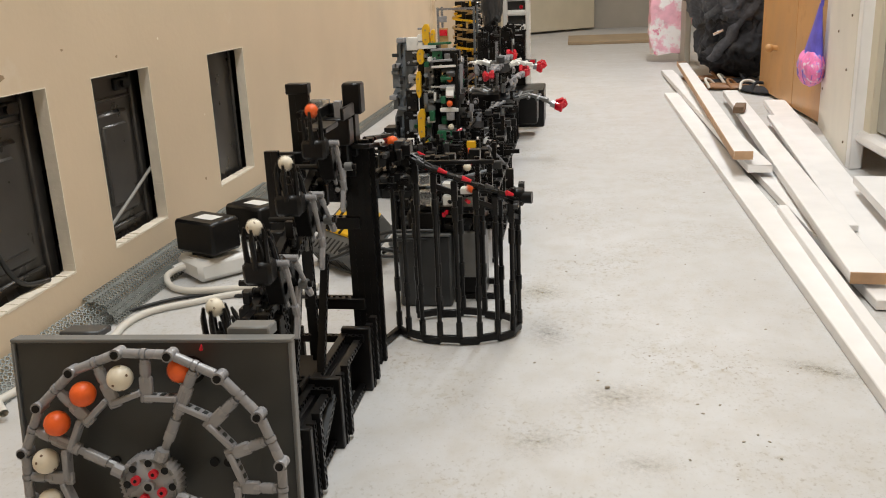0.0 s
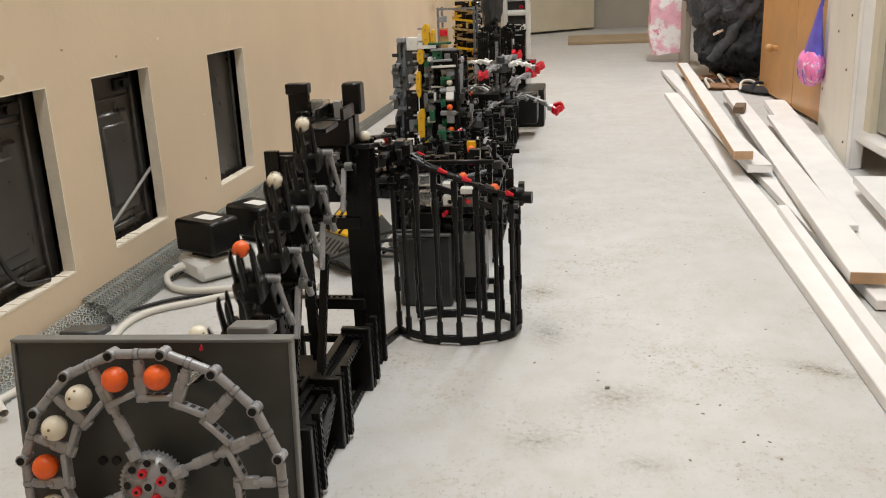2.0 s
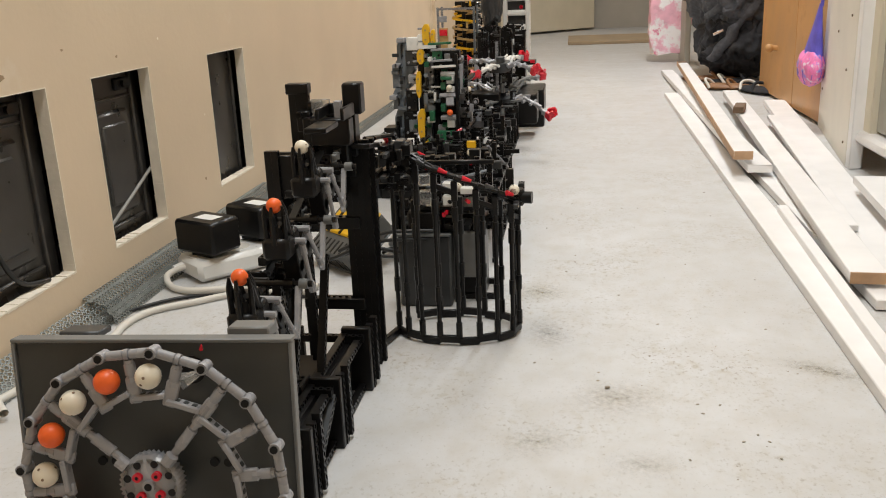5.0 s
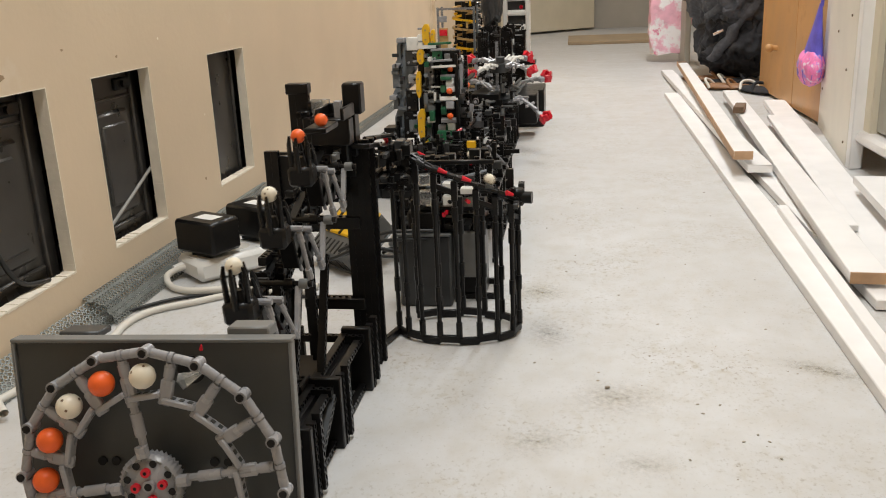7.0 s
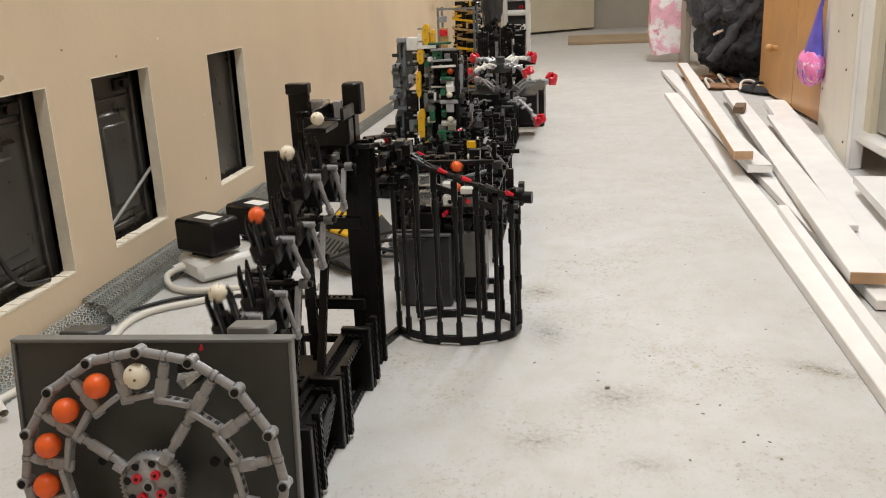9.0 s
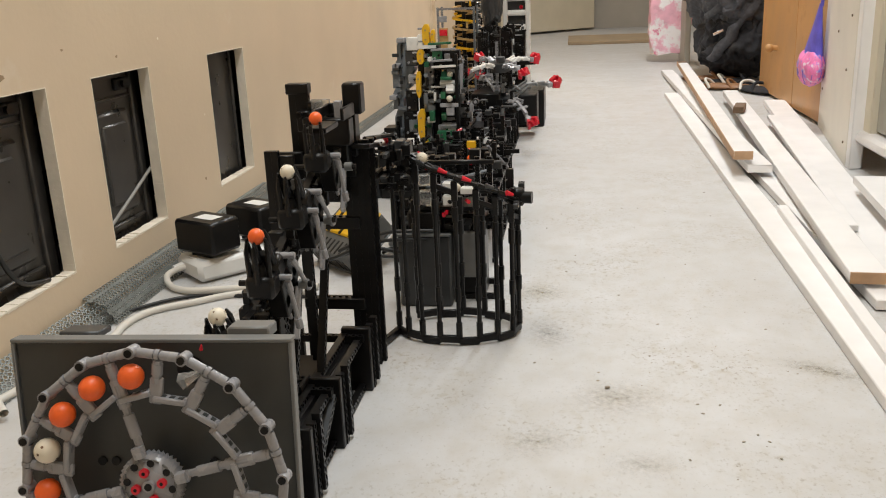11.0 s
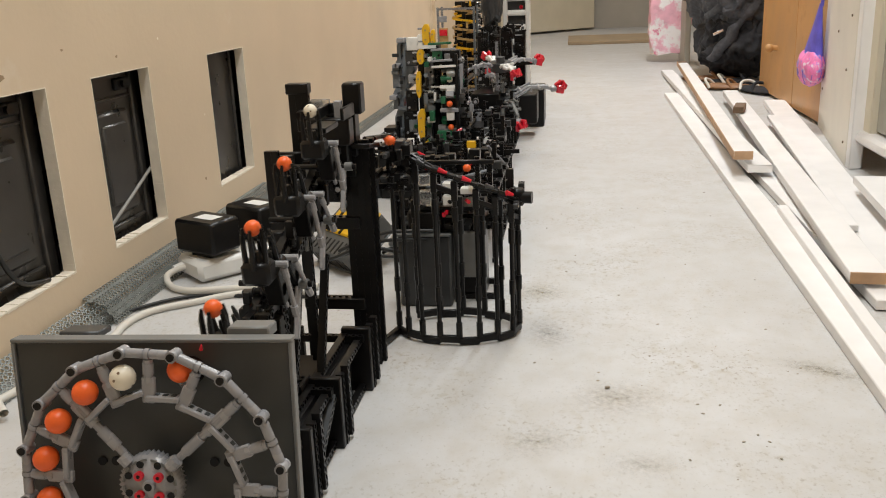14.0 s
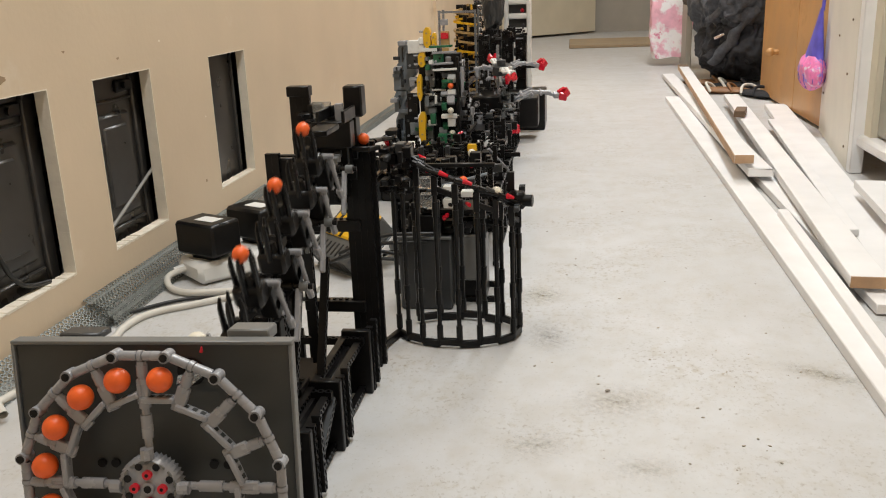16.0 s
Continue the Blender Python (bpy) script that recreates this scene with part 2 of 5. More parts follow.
def dress(parent, count, lo, hi, paints, seed, slope=0.0):
    """Small pieces on a machine, inside the box from lo to hi; slope raises them along y."""
    r = random.Random(seed)
    for _ in range(count):
        c = Vector([r.uniform(a, b) for a, b in zip(lo, hi)])
        c.z += slope * (c.y - lo[1])
        kind = r.choice(("peg", "bush", "axle", "connector", "connector", "plate", "tile", "beam", "beam", "beam"))
        m = Matrix.Translation(c) @ r.choice(TURNS)
        mat = r.choice(paints)
        share(kind, beam_mesh(r.choice((2, 3, 3, 5)), mat) if kind == "beam" else bit_mesh(kind, mat), m, parent)


def part_box(name, c, size, mat, parent, bevel=0.001, m=None, label=""):
    bm = bmesh.new()
    box(bm, c, size, m, bevel)
    return part(name, bm, mat, parent, label)


# ---- the corridor ----
WX = -0.71
bm = bmesh.new()
box(bm, (0.3, 3.8, -0.05), (3.4, 10.4, 0.1))
floor_sheet = tagged(part("floor", bm, FLOOR), "worn pale grey floor with brown scuffs and crumbs", "floor", kind="structure")
bm = bmesh.new()
box(bm, (0.3, 3.8, 2.45), (3.4, 10.4, 0.1))
tagged(part("ceiling", bm, CEIL), "plain off-white ceiling", "ceiling", kind="structure")

HOLES = [(0.915, 1.116), (1.235, 1.421), (1.672, 1.868)]
ZLO, ZHI = 0.083, 0.347
wall = bmesh.new()
edges = [-1.4] + [q for h in HOLES for q in h] + [4.6]
for i in range(0, len(edges), 2):
    box(wall, (WX - 0.009, (edges[i] + edges[i + 1]) / 2, 1.2), (0.018, edges[i + 1] - edges[i], 2.4))
for a, b in HOLES:
    box(wall, (WX - 0.009, (a + b) / 2, ZLO / 2), (0.018, b - a, ZLO))
    box(wall, (WX - 0.009, (a + b) / 2, (ZHI + 2.4) / 2), (0.018, b - a, 2.4 - ZHI))
wl = tagged(part("wall_left", wall, WALL), "stained beige painted wall with three cut openings", "wall", kind="structure")
rnd = random.Random(4)
for a, b in HOLES:
    rim = bmesh.new()
    for p, q in (((a, ZLO), (b, ZLO)), ((b, ZLO), (b, ZHI)), ((a, ZHI), (b, ZHI)), ((a, ZLO), (a, ZHI))):
        n = 26
        sill = p[1] == ZLO and q[1] == ZLO
        for i in range(n):
            u, w = (i + 0.5) / n, rnd.uniform(0.001, 0.0042 if sill else 0.0018)
            cy, cz = p[0] + (q[0] - p[0]) * u, p[1] + (q[1] - p[1]) * u
            ly, lz = abs(q[0] - p[0]) / n * 1.25, abs(q[1] - p[1]) / n * 1.25
            box(rim, (WX - 0.0091, cy, cz), (0.0192, max(ly, w), max(lz, w)), pose(0, 0, 0, rnd.uniform(-5, 5) if sill else rnd.uniform(-0.6, 0.6), 0, rnd.uniform(-1, 1)))
    part("broken_edge", rim, PLASTER, wl, "rough broken plaster edge")
# added sheet closing the cavity, black so gaps round the panels stay dark
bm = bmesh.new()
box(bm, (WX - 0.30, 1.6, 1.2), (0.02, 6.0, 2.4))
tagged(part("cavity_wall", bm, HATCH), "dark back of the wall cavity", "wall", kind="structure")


def hatch(y0, y1, plain=False):
    """A black moulded panel behind an opening."""
    t = thing("moulded_panel", "black moulded plastic panel behind the wall opening", "panel", pose(WX - 0.040, (y0 + y1) / 2, 0))
    w = y1 - y0 + 0.03
    bm = bmesh.new()
    box(bm, (0, 0, 0.2), (0.012, w, 0.4), None, 0.002)
    part("sheet", bm, HATCH, t)
    if plain:
        part_box("rib", (0.009, w * 0.40, 0.2), (0.008, 0.006, 0.3), HATCH, t, 0.002)
        return t
    bm = bmesh.new()
    box(bm, (0.008, 0.0, 0.2), (0.012, w * 0.52, 0.17), None, 0.005)
    part("raised_field", bm, HATCH, t)
    for s in (-1, 1):
        part_box("rib", (0.009, s * w * 0.36, 0.2), (0.008, 0.006, 0.3), HATCH, t, 0.002)
    for z in (0.1, 0.305):
        part_box("rib", (0.009, 0, z), (0.007, w * 0.66, 0.005), HATCH, t, 0.002)
    bm = bmesh.new()
    box(bm, (0.0145, 0.0, 0.2), (0.006, w * 0.36, 0.13), None, 0.003)
    part("inner_field", bm, HATCH, t)
    bm = bmesh.new()
    box(bm, (0.01, 0.05, 0.325), (0.01, 0.05, 0.02), None, 0.003)
    rod(bm, (0.01, 0.045, 0.325), (0.02, 0.045, 0.325), 0.006, 10)
    part("latch", bm, BLACK, t)
    return t


for a, b in HOLES:
    hatch(a, b, a > 1.5)
tagged(tube("cable", [(WX - 0.021, 1.262, 0.108), (WX - 0.021, 1.348, 0.142), (WX - 0.021, 1.43, 0.176)], 0.0028, material("grey_cable", (0.30, 0.29, 0.27), 0.5)), "grey cable behind the wall opening", "cable")
tagged(tube("cable", [(WX - 0.016, 0.96, 0.2), (WX - 0.016, 0.98, 0.143), (WX - 0.015, 0.998, 0.112), (WX - 0.014, 1.025, 0.092), (WX - 0.013, 1.07, 0.087)], 0.0035, CABLEB), "dark cable hanging behind the wall opening", "cable")

for nm, c, s in (("wall_right", (1.35, 3.8, 1.2), (0.1, 10.4, 2.4)), ("wall_behind", (0.3, -1.35, 1.2), (3.4, 0.1, 2.4)), ("wall_left_far", (-0.745, 6.8, 1.2), (0.1, 4.4, 2.4))):
    bm = bmesh.new()
    box(bm, c, s)
    tagged(part(nm, bm, WALL), "plain beige painted wall", "wall", kind="structure")
bm = bmesh.new()
box(bm, (0.3, 8.75, 1.2), (3.4, 0.1, 2.4))
tagged(part("wall_far", bm, GREYW), "grey painted end wall of the corridor", "wall", kind="structure")
# a cream door leaf at the far end, a little ajar
d = thing("door_1", "cream painted door leaf standing ajar", "door", kind="structure")
bm = bmesh.new()
bar(bm, (-0.62, 7.75, 1.03), (0.19, 8.55, 1.03), 0.04, 2.02, 0.003)
part("leaf", bm, DOORP, d)
bm = bmesh.new()
box(bm, (0.36, 6.95, 0.012), (0.78, 0.75, 0.024), None, 0.004)
solid("threshold_board", bm, material("brown_board", (0.36, 0.27, 0.17), 0.6, vary=0.12, scale=9), "flat brown board lying on the floor before the door", "board")

def stain(x, y, sx, sy, turn, colour, strength):
    """A soft-edged darker mark on the floor, strongest in its middle."""
    m = material("floor_stain", colour, 0.8, vary=0.3, scale=40)
    nt = m.node_tree
    tc = nt.nodes.new("ShaderNodeTexCoord")
    grad = nt.nodes.new("ShaderNodeTexGradient")
    grad.gradient_type = "QUADRATIC_SPHERE"
    mp = nt.nodes.new("ShaderNodeMapping")
    mp.inputs["Scale"].default_value = (1 / sx, 1 / sy, 1)
    nz = nt.nodes.new("ShaderNodeTexNoise")
    nz.inputs["Scale"].default_value, nz.inputs["Detail"].default_value, nz.inputs["Roughness"].default_value = 110, 9, 0.7
    spread = nt.nodes.new("ShaderNodeMapRange")
    spread.inputs["From Min"].default_value, spread.inputs["From Max"].default_value = 0.36, 0.66
    mul = nt.nodes.new("ShaderNodeMath")
    mul.operation = "MULTIPLY"
    gain = nt.nodes.new("ShaderNodeMath")
    gain.operation = "MULTIPLY"
    gain.inputs[1].default_value = strength
    nt.links.new(tc.outputs["Object"], mp.inputs["Vector"])
    nt.links.new(mp.outputs[0], grad.inputs["Vector"])
    nt.links.new(tc.outputs["Object"], nz.inputs["Vector"])
    nt.links.new(grad.outputs["Fac"], mul.inputs[0])
    nt.links.new(nz.outputs["Fac"], spread.inputs["Value"])
    nt.links.new(spread.outputs[0], mul.inputs[1])
    nt.links.new(mul.outputs[0], gain.inputs[0])
    nt.links.new(gain.outputs[0], nt.nodes["Principled BSDF"].inputs["Alpha"])
    bm = bmesh.new()
    bmesh.ops.create_grid(bm, x_segments=1, y_segments=1, size=1, matrix=Matrix.Diagonal((sx, sy, 1, 1)))
    o = part("stain", bm, m, floor_sheet, "soft-edged darker mark")
    o.matrix_basis = pose(x, y, 0.0006, 0, 0, turn)


# dark brown-grey mark at the right foot of the rail tower
stain(-0.032, 1.115, 0.048, 0.085, 10, (0.16, 0.14, 0.115), 0.62)
# brown dirt smears and patches
stain(0.300, 1.010, 0.085, 0.03, -30, (0.30, 0.25, 0.16), 0.8)
stain(0.050, 0.925, 0.085, 0.07, 10, (0.42, 0.35, 0.25), 0.6)
stain(-0.045, 1.28, 0.055, 0.06, 0, (0.45, 0.38, 0.25), 0.7)
stain(-0.036, 0.82, 0.06, 0.05, 30, (0.42, 0.36, 0.26), 0.6)
stain(0.07, 0.78, 0.06, 0.04, 0, (0.42, 0.37, 0.28), 0.5)
rnd = random.Random(40)
bm = bmesh.new()
for _ in range(150):
    x, y, r = rnd.uniform(-0.16, 0.30), 0.5 + 1.6 * rnd.random() ** 1.4, rnd.choice((0.0007, 0.0008, 0.001, 0.0015))
    if (x, y) < (-0.05, 1.0) and y > 0.95:
        continue
    bmesh.ops.create_icosphere(bm, subdivisions=1, radius=1, matrix=Matrix.Translation((x, y, r * 0.3)) @ pose(0, 0, 0, 0, 0, rnd.uniform(0, 180)) @ Matrix.Diagonal((r * 1.6, r, r * 0.5, 1)))
tagged(part("grit", bm, material("grey_brown_grit", (0.33, 0.29, 0.23), 0.9, vary=0.4, scale=90)), "grey and brown grit scattered on the floor", "grit", kind="stuff")
bm = bmesh.new()
box(bm, (0.0417, 0.9487, 0.002), (0.006, 0.004, 0.002), pose(0, 0, 0, 0, 0, 20), 0.0008)
solid("floor_crumb", bm, material("brown_grey_crumb", (0.28, 0.24, 0.2), 0.9), "small dark crumb lying on the floor", "crumb")

# ---- perforated metal angle along the wall ----
def metal_angle(y0, y1, x0, turn, flanges):
    """A punched metal angle; flanges: name, rows of holes, plain rows, start across and up, and the slope in degrees."""
    t = thing("perforated_strip", "galvanised perforated metal angle lying along the wall", "metal strip", pose(x0, y0, 0, 0, 0, turn))
    L = y1 - y0
    cell = 0.0088
    for nm, rows, plain, dx, dz, lean in flanges:
        m = pose(dx, 0, dz, 0, lean)
        v, f = [], []
        for i in range(int(L / cell)):
            for j in range(rows):
                cx, cy = (j + 0.5) * cell, (i + 0.5 + 0.5 * (j % 2)) * cell
                k = len(v)
                for r, sq in ((0.0006 if j in plain else 0.0031, 0), (cell / 2, 1)):
                    for g in range(8):
                        a = 2 * math.pi * (g + 0.5) / 8
                        q = max(abs(math.cos(a)), abs(math.sin(a))) if sq else 1
                        v.append(m @ Vector((-cx + 0.8 * r * math.cos(a) / q if not sq else -cx + r * math.cos(a) / q, cy + r * math.sin(a) / q, 0)))
                f += [(k + g, k + (g + 1) % 8, k + 8 + (g + 1) % 8, k + 8 + g) for g in range(8)]
        me = bpy.data.meshes.new(nm)
        me.from_pydata(v, [], f)
        me.materials.append(STEEL)
        o = new(nm, me)
        o.parent = t
        sol = o.modifiers.new("thick", "SOLIDIFY")
        sol.thickness = 0.0008
    return t


metal_angle(0.70, 1.19, -0.668, 0.0, [("flange", 2, (), 0.0, 0.001, 0), ("upright", 5, (), -0.006, 0.003, 46)])
metal_angle(1.115, 1.92, -0.660, 0.8, [("flange", 4, (1, 2), 0.0, 0.001, 62), ("upright", 4, (2,), -0.0165, 0.031, 14)])
metal_angle(1.90, 3.6, -0.684, 0.0, [("flange", 2, (), 0.0, 0.001, 60), ("upright", 2, (), -0.009, 0.017, 20)])

rnd = random.Random(12)
wl_marks = (((1.02, 0.37), 0.014), ((1.32, 0.372), 0.005), ((1.17, 0.393), 0.0045), ((1.63, 0.236), 0.004), ((1.60, 0.115), 0.006), ((1.47, 0.39), 0.004))
for (y, z), rad in wl_marks:
    bm = bmesh.new()
    vs = [bm.verts.new((WX + 0.0006, y + rad * rnd.uniform(0.4, 1.2) * math.cos(a), z + 0.5 * rad * rnd.uniform(0.4, 1.2) * math.sin(a))) for a in [k * math.pi / 6 for k in range(12)]]
    bm.faces.new(vs)
    part("fleck", bm, material("brown_fleck", (0.36, 0.25, 0.15), 0.8) if rad > 0.0042 else PLASTER, wl)

# ---- white boards on the floor ----
def board(a, b, w, h, mat=BOARD, end=None, label="long white painted wooden board lying on the floor"):
    """A board between the middles a and b of its two ends, lying flat."""
    t = thing("board", label, "board", group="boards on the floor")
    bm = bmesh.new()
    bar(bm, a, b, w, h, 0.0015)
    rj = random.Random(round(a[1] * 1000))
    d = (Vector(b) - Vector(a)).normalized()
    near = [v for v in bm.verts if (v.co - Vector(a)).dot(d) < 0.01]
    for v in near:
        v.co += d * rj.uniform(-0.006, 0.006) * (1.0 if "chipped" in label or "broken" in label else 0.15)
    part("plank", bm, mat, t)
    if label.startswith("pale"):
        side = (Vector(b) - Vector(a)).normalized().cross(Vector((0, 0, 1))) * (w / 2 + 0.0008)
        bm = bmesh.new()
        bar(bm, Vector(a) - side, Vector(b) - side, 0.002, h * 0.92, 0.0)
        part("bare_edge", bm, RAW, t, "bare brown wooden edge")
        d = (Vector(b) - Vector(a)).normalized()
        bm = bmesh.new()
        bar(bm, Vector(b) - d * 0.09 + Vector((0, 0, 0.0015)), Vector(b) + d * 0.003 + Vector((0, 0, 0.0015)), w * 1.02, h, 0.001)
        part("dark_end", bm, DIRTW, t, "dark weathered end")
    if end:
        d = (Vector(b) - Vector(a)).normalized()
        bm = bmesh.new()
        bar(bm, Vector(a) - d * 0.002, Vector(a) + d * 0.0005, w * 0.96, h * 0.94, 0.0)
        part("sawn_end", bm, end, t)
    return t


board((0.358, 0.70, 0.008), (0.386, 3.57, 0.008), 0.052, 0.016)
board((0.421, 1.260, 0.033), (0.575, 3.367, 0.036), 0.052, 0.018, end=RAW, label="white board with a bare sawn end on the pile")
board((0.367, 0.914, 0.020), (0.400, 1.710, 0.020), 0.019, 0.016, label="narrow white strip of wood between two boards")
board((0.443, 1.212, 0.010), (0.443, 2.206, 0.010), 0.050, 0.016)
board((0.416, 2.002, 0.037), (0.453, 4.401, 0.013), 0.054, 0.018, label="white board with a chipped end on other boards")
board((0.381, 2.015, 0.066), (0.510, 4.307, 0.060), 0.042, 0.02, end=RAW, label="pale wooden board with a bare brown edge on the pile")
board((0.498, 1.322, 0.011), (0.713, 3.273, 0.011), 0.072, 0.018)
board((0.479, 1.544, 0.028), (0.608, 2.822, 0.028), 0.023, 0.012, label="narrow white strip of wood between two boards")
board((0.540, 1.262, 0.047), (0.600, 1.838, 0.047), 0.070, 0.016, label="white board with a broken end on the pile")
bm = bmesh.new()
box(bm, (0.515, 2.83, 0.056), (0.032, 0.10, 0.020), pose(0, 0, 0, 0, 0, -14), 0.002)
solid("wood_offcut", bm, DIRTW, "small dark brown wooden offcut on the boards", "wood block")
bm = bmesh.new()
box(bm, (0.42, 2.33, 0.022), (0.018, 0.02, 0.008), pose(0, 0, 0, 5, 0, 30), 0.002)
solid("plaster_crumb", bm, BOARD, "small white plaster crumb on a board", "crumb")

# ---- right side: cupboards ----
t = thing("wooden_cupboard", "orange pine cupboard with a round knob", "cupboard")
part_box("body", (0.98, 3.215, 0.925), (0.436, 0.96, 1.79), WOOD, t, 0.004)
part_box("door", (0.752, 3.425, 0.915), (0.02, 0.548, 1.81), WOOD, t, 0.003)
part_box("door", (0.752, 2.94, 0.915), (0.02, 0.414, 1.81), WOOD, t, 0.003)
part_box("plinth", (0.99, 3.22, 0.0145), (0.40, 0.92, 0.029), DIRTW, t)
bm = bmesh.new()
rod(bm, (0.744, 3.42, 0.188), (0.72, 3.42, 0.188), 0.010, 12)
ball_mesh(bm, (0.714, 3.42, 0.188), 0.016, 14, 10)
part("knob", bm, WOOD, t)
t = thing("white_cabinet", "off-white painted cabinet with a glass front and a low shelf", "cabinet")
bm = bmesh.new()
bar(bm, (0.660, 2.19, 0.9), (0.752, 2.80, 0.9), 0.02, 1.8, 0.002)
part("side_panel", bm, CABW, t)
for y, z in ((2.25, 0.05), (2.3, 0.22), (2.75, 0.12), (2.28, 0.35), (2.5, 0.3)):
    bm = bmesh.new()
    rod(bm, (0.652 + (y - 2.19) * 0.151, y, z), (0.6475 + (y - 2.19) * 0.151, y, z), 0.0032, 8)
    part("screw_hole", bm, DIRTW, t)
part_box("post", (0.665, 2.175, 0.9), (0.03, 0.03, 1.8), BOARD, t, 0.003)
part_box("shelf", (0.86, 1.76, 0.078), (0.40, 0.82, 0.03), BOARD, t, 0.008)
part_box("strip", (0.690, 2.142, 0.895), (0.03, 0.056, 1.61), DOORP, t, 0.003)
part_box("glass", (0.694, 1.66, 0.9), (0.012, 0.90, 1.6), GLASS, t, 0.0)
part_box("back_panel", (1.06, 1.8, 0.9), (0.02, 1.2, 1.8), CABW, t, 0.0)
part_box("inner_sill", (0.79, 1.70, 0.098), (0.18, 0.9, 0.010), DARK, t, 0.0)

# net bag with pink sponge on the cupboard
t = thing("net_bag", "blue net bag with pink sponges hanging on the cupboard", "bag")
bm = bmesh.new()
bmesh.ops.create_uvsphere(bm, u_segments=28, v_segments=20, radius=1, matrix=Matrix.Translation((0.708, 2.80, 0.178)) @ Matrix.Diagonal((0.032, 0.098, 0.056, 1)))
for v in bm.verts:
    v.co += 0.007 * noise.noise_vector(v.co * 34)
part("sponge", bm, PINK2, t)
bm = bmesh.new()
bmesh.ops.create_cone(bm, cap_ends=True, segments=20, radius1=1, radius2=0.16, depth=1)
bmesh.ops.subdivide_edges(bm, edges=[e for e in bm.edges if abs(e.verts[0].co.z - e.verts[1].co.z) > 0.5], cuts=6)
for v in bm.verts:
    z = v.co.z + 0.5
    fold = 1 + 0.05 * math.sin(9 * math.atan2(v.co.y, v.co.x))
    v.co = Vector((0.712 + 0.022 * v.co.x * fold, 2.80 - 0.045 * z + 0.074 * v.co.y * fold * (1 - 0.35 * z), 0.214 + z * 0.15))
part("net", bm, BLUEB, t)
for k in range(9):
    a = 2 * math.pi * k / 9
    ca, sa = math.cos(a), math.sin(a)
    tube("net_strand", [(0.711 + 0.022 * ca, 2.795 + 0.08 * sa, 0.215), (0.708 + 0.035 * ca, 2.80 + 0.112 * sa, 0.18), (0.708 + 0.028 * ca, 2.80 + 0.08 * sa, 0.138), (0.708, 2.80, 0.120)], 0.0009, BLUEB, t)
tube("bag_cord", [(0.715, 2.756, 0.355), (0.72, 2.756, 0.5), (0.738, 2.78, 0.7)], 0.005, BLUEB, t)

# clothes heap, sandals, pink bag
def cloth_blob(name, c, size, seed, mat, parent, amp=0.13, freq=7.0):
    bm = bmesh.new()
    bmesh.ops.create_icosphere(bm, subdivisions=6 if size[0] > 0.15 else 5, radius=1)
    for v in bm.verts:
        n = v.co.normalized()
        q = Vector((n.x * size[0], n.y * size[1], n.z * size[2]))
        k = noise.noise(q * freq + Vector((seed, 0, 0)))
        k2 = noise.noise(Vector((q.x * 2.2, q.y, q.z * 1.1)) * freq * 2 + Vector((0, seed, 0)))
        r = 1 + amp * (1 - 3.0 * abs(k)) + 0.5 * amp * (0.6 - 2.5 * abs(k2)) + 0.05 * noise.noise(q * freq * 6)
        v.co = Vector(c) + q * r
        v.co.z = max(v.co.z, 0.004)
    return part(name, bm, mat, parent)


t = thing("clothes_heap", "heap of dark crumpled jackets hanging and lying", "clothes")
cloth_blob("jacket", (0.72, 4.35, 0.38), (0.17, 0.3, 0.22), 3.1, CLOTH2, t)
cloth_blob("jacket", (0.75, 4.2, 0.16), (0.18, 0.3, 0.15), 7.7, CLOTH, t)
cloth_blob("sleeve", (0.66, 4.15, 0.30), (0.06, 0.12, 0.13), 1.2, CLOTH2, t, 0.35, 11)
cloth_blob("sleeve", (0.71, 3.98, 0.36), (0.11, 0.08, 0.06), 5.2, CLOTH2, t, 0.35, 11)
cloth_blob("coat", (0.6, 4.75, 0.5), (0.07, 0.1, 0.18), 9.1, material("brown_fur", (0.10, 0.08, 0.065), 0.95, vary=0.3, scale=80), t)
for k, (y, z, w, mt) in enumerate(((3.98, 0.50, 0.13, CLOTH2), (3.97, 0.40, 0.12, CLOTH2), (3.97, 0.31, 0.10, CLOTH2), (3.98, 0.22, 0.09, CLOTH), (4.0, 0.12, 0.11, CLOTH))):
    cloth_blob("cloth_fold", (0.70 + 0.03 * (k % 2), y, z), (w, 0.06, 0.055), 11.3 * k + 2, mt, t, 0.34, 13)
for pts, rad, mt in (([(0.57, 4.0, 0.44), (0.62, 3.95, 0.50), (0.70, 3.92, 0.47), (0.77, 3.9, 0.50), (0.84, 3.92, 0.47)], 0.022, CLOTH2), ([(0.80, 3.93, 0.40), (0.73, 3.91, 0.31), (0.66, 3.92, 0.21), (0.60, 3.96, 0.10)], 0.020, CLOTH2),
                     ([(0.57, 4.02, 0.28), (0.63, 3.93, 0.33), (0.70, 3.90, 0.40), (0.76, 3.90, 0.46)], 0.018, CLOTH2), ([(0.84, 3.93, 0.30), (0.77, 3.91, 0.22), (0.72, 3.91, 0.12)], 0.018, CLOTH)):
    fold = tube("cloth_fold", pts, rad, mt, t)
    for v in fold.data.vertices:
        v.co += 0.02 * noise.noise_vector(v.co * 15) + 0.008 * noise.noise_vector(v.co * 45)
part_box("zip_pull", (0.61, 3.93, 0.22), (0.045, 0.01, 0.012), CHROME, t, 0.002, pose(0, 0, 0, 0, -25))
part_box("side_panel", (0.60, 4.98, 0.3), (0.03, 0.25, 0.6), GREYW, thing("low_rack", "grey painted panel of a low rack", "rack"), 0.004)


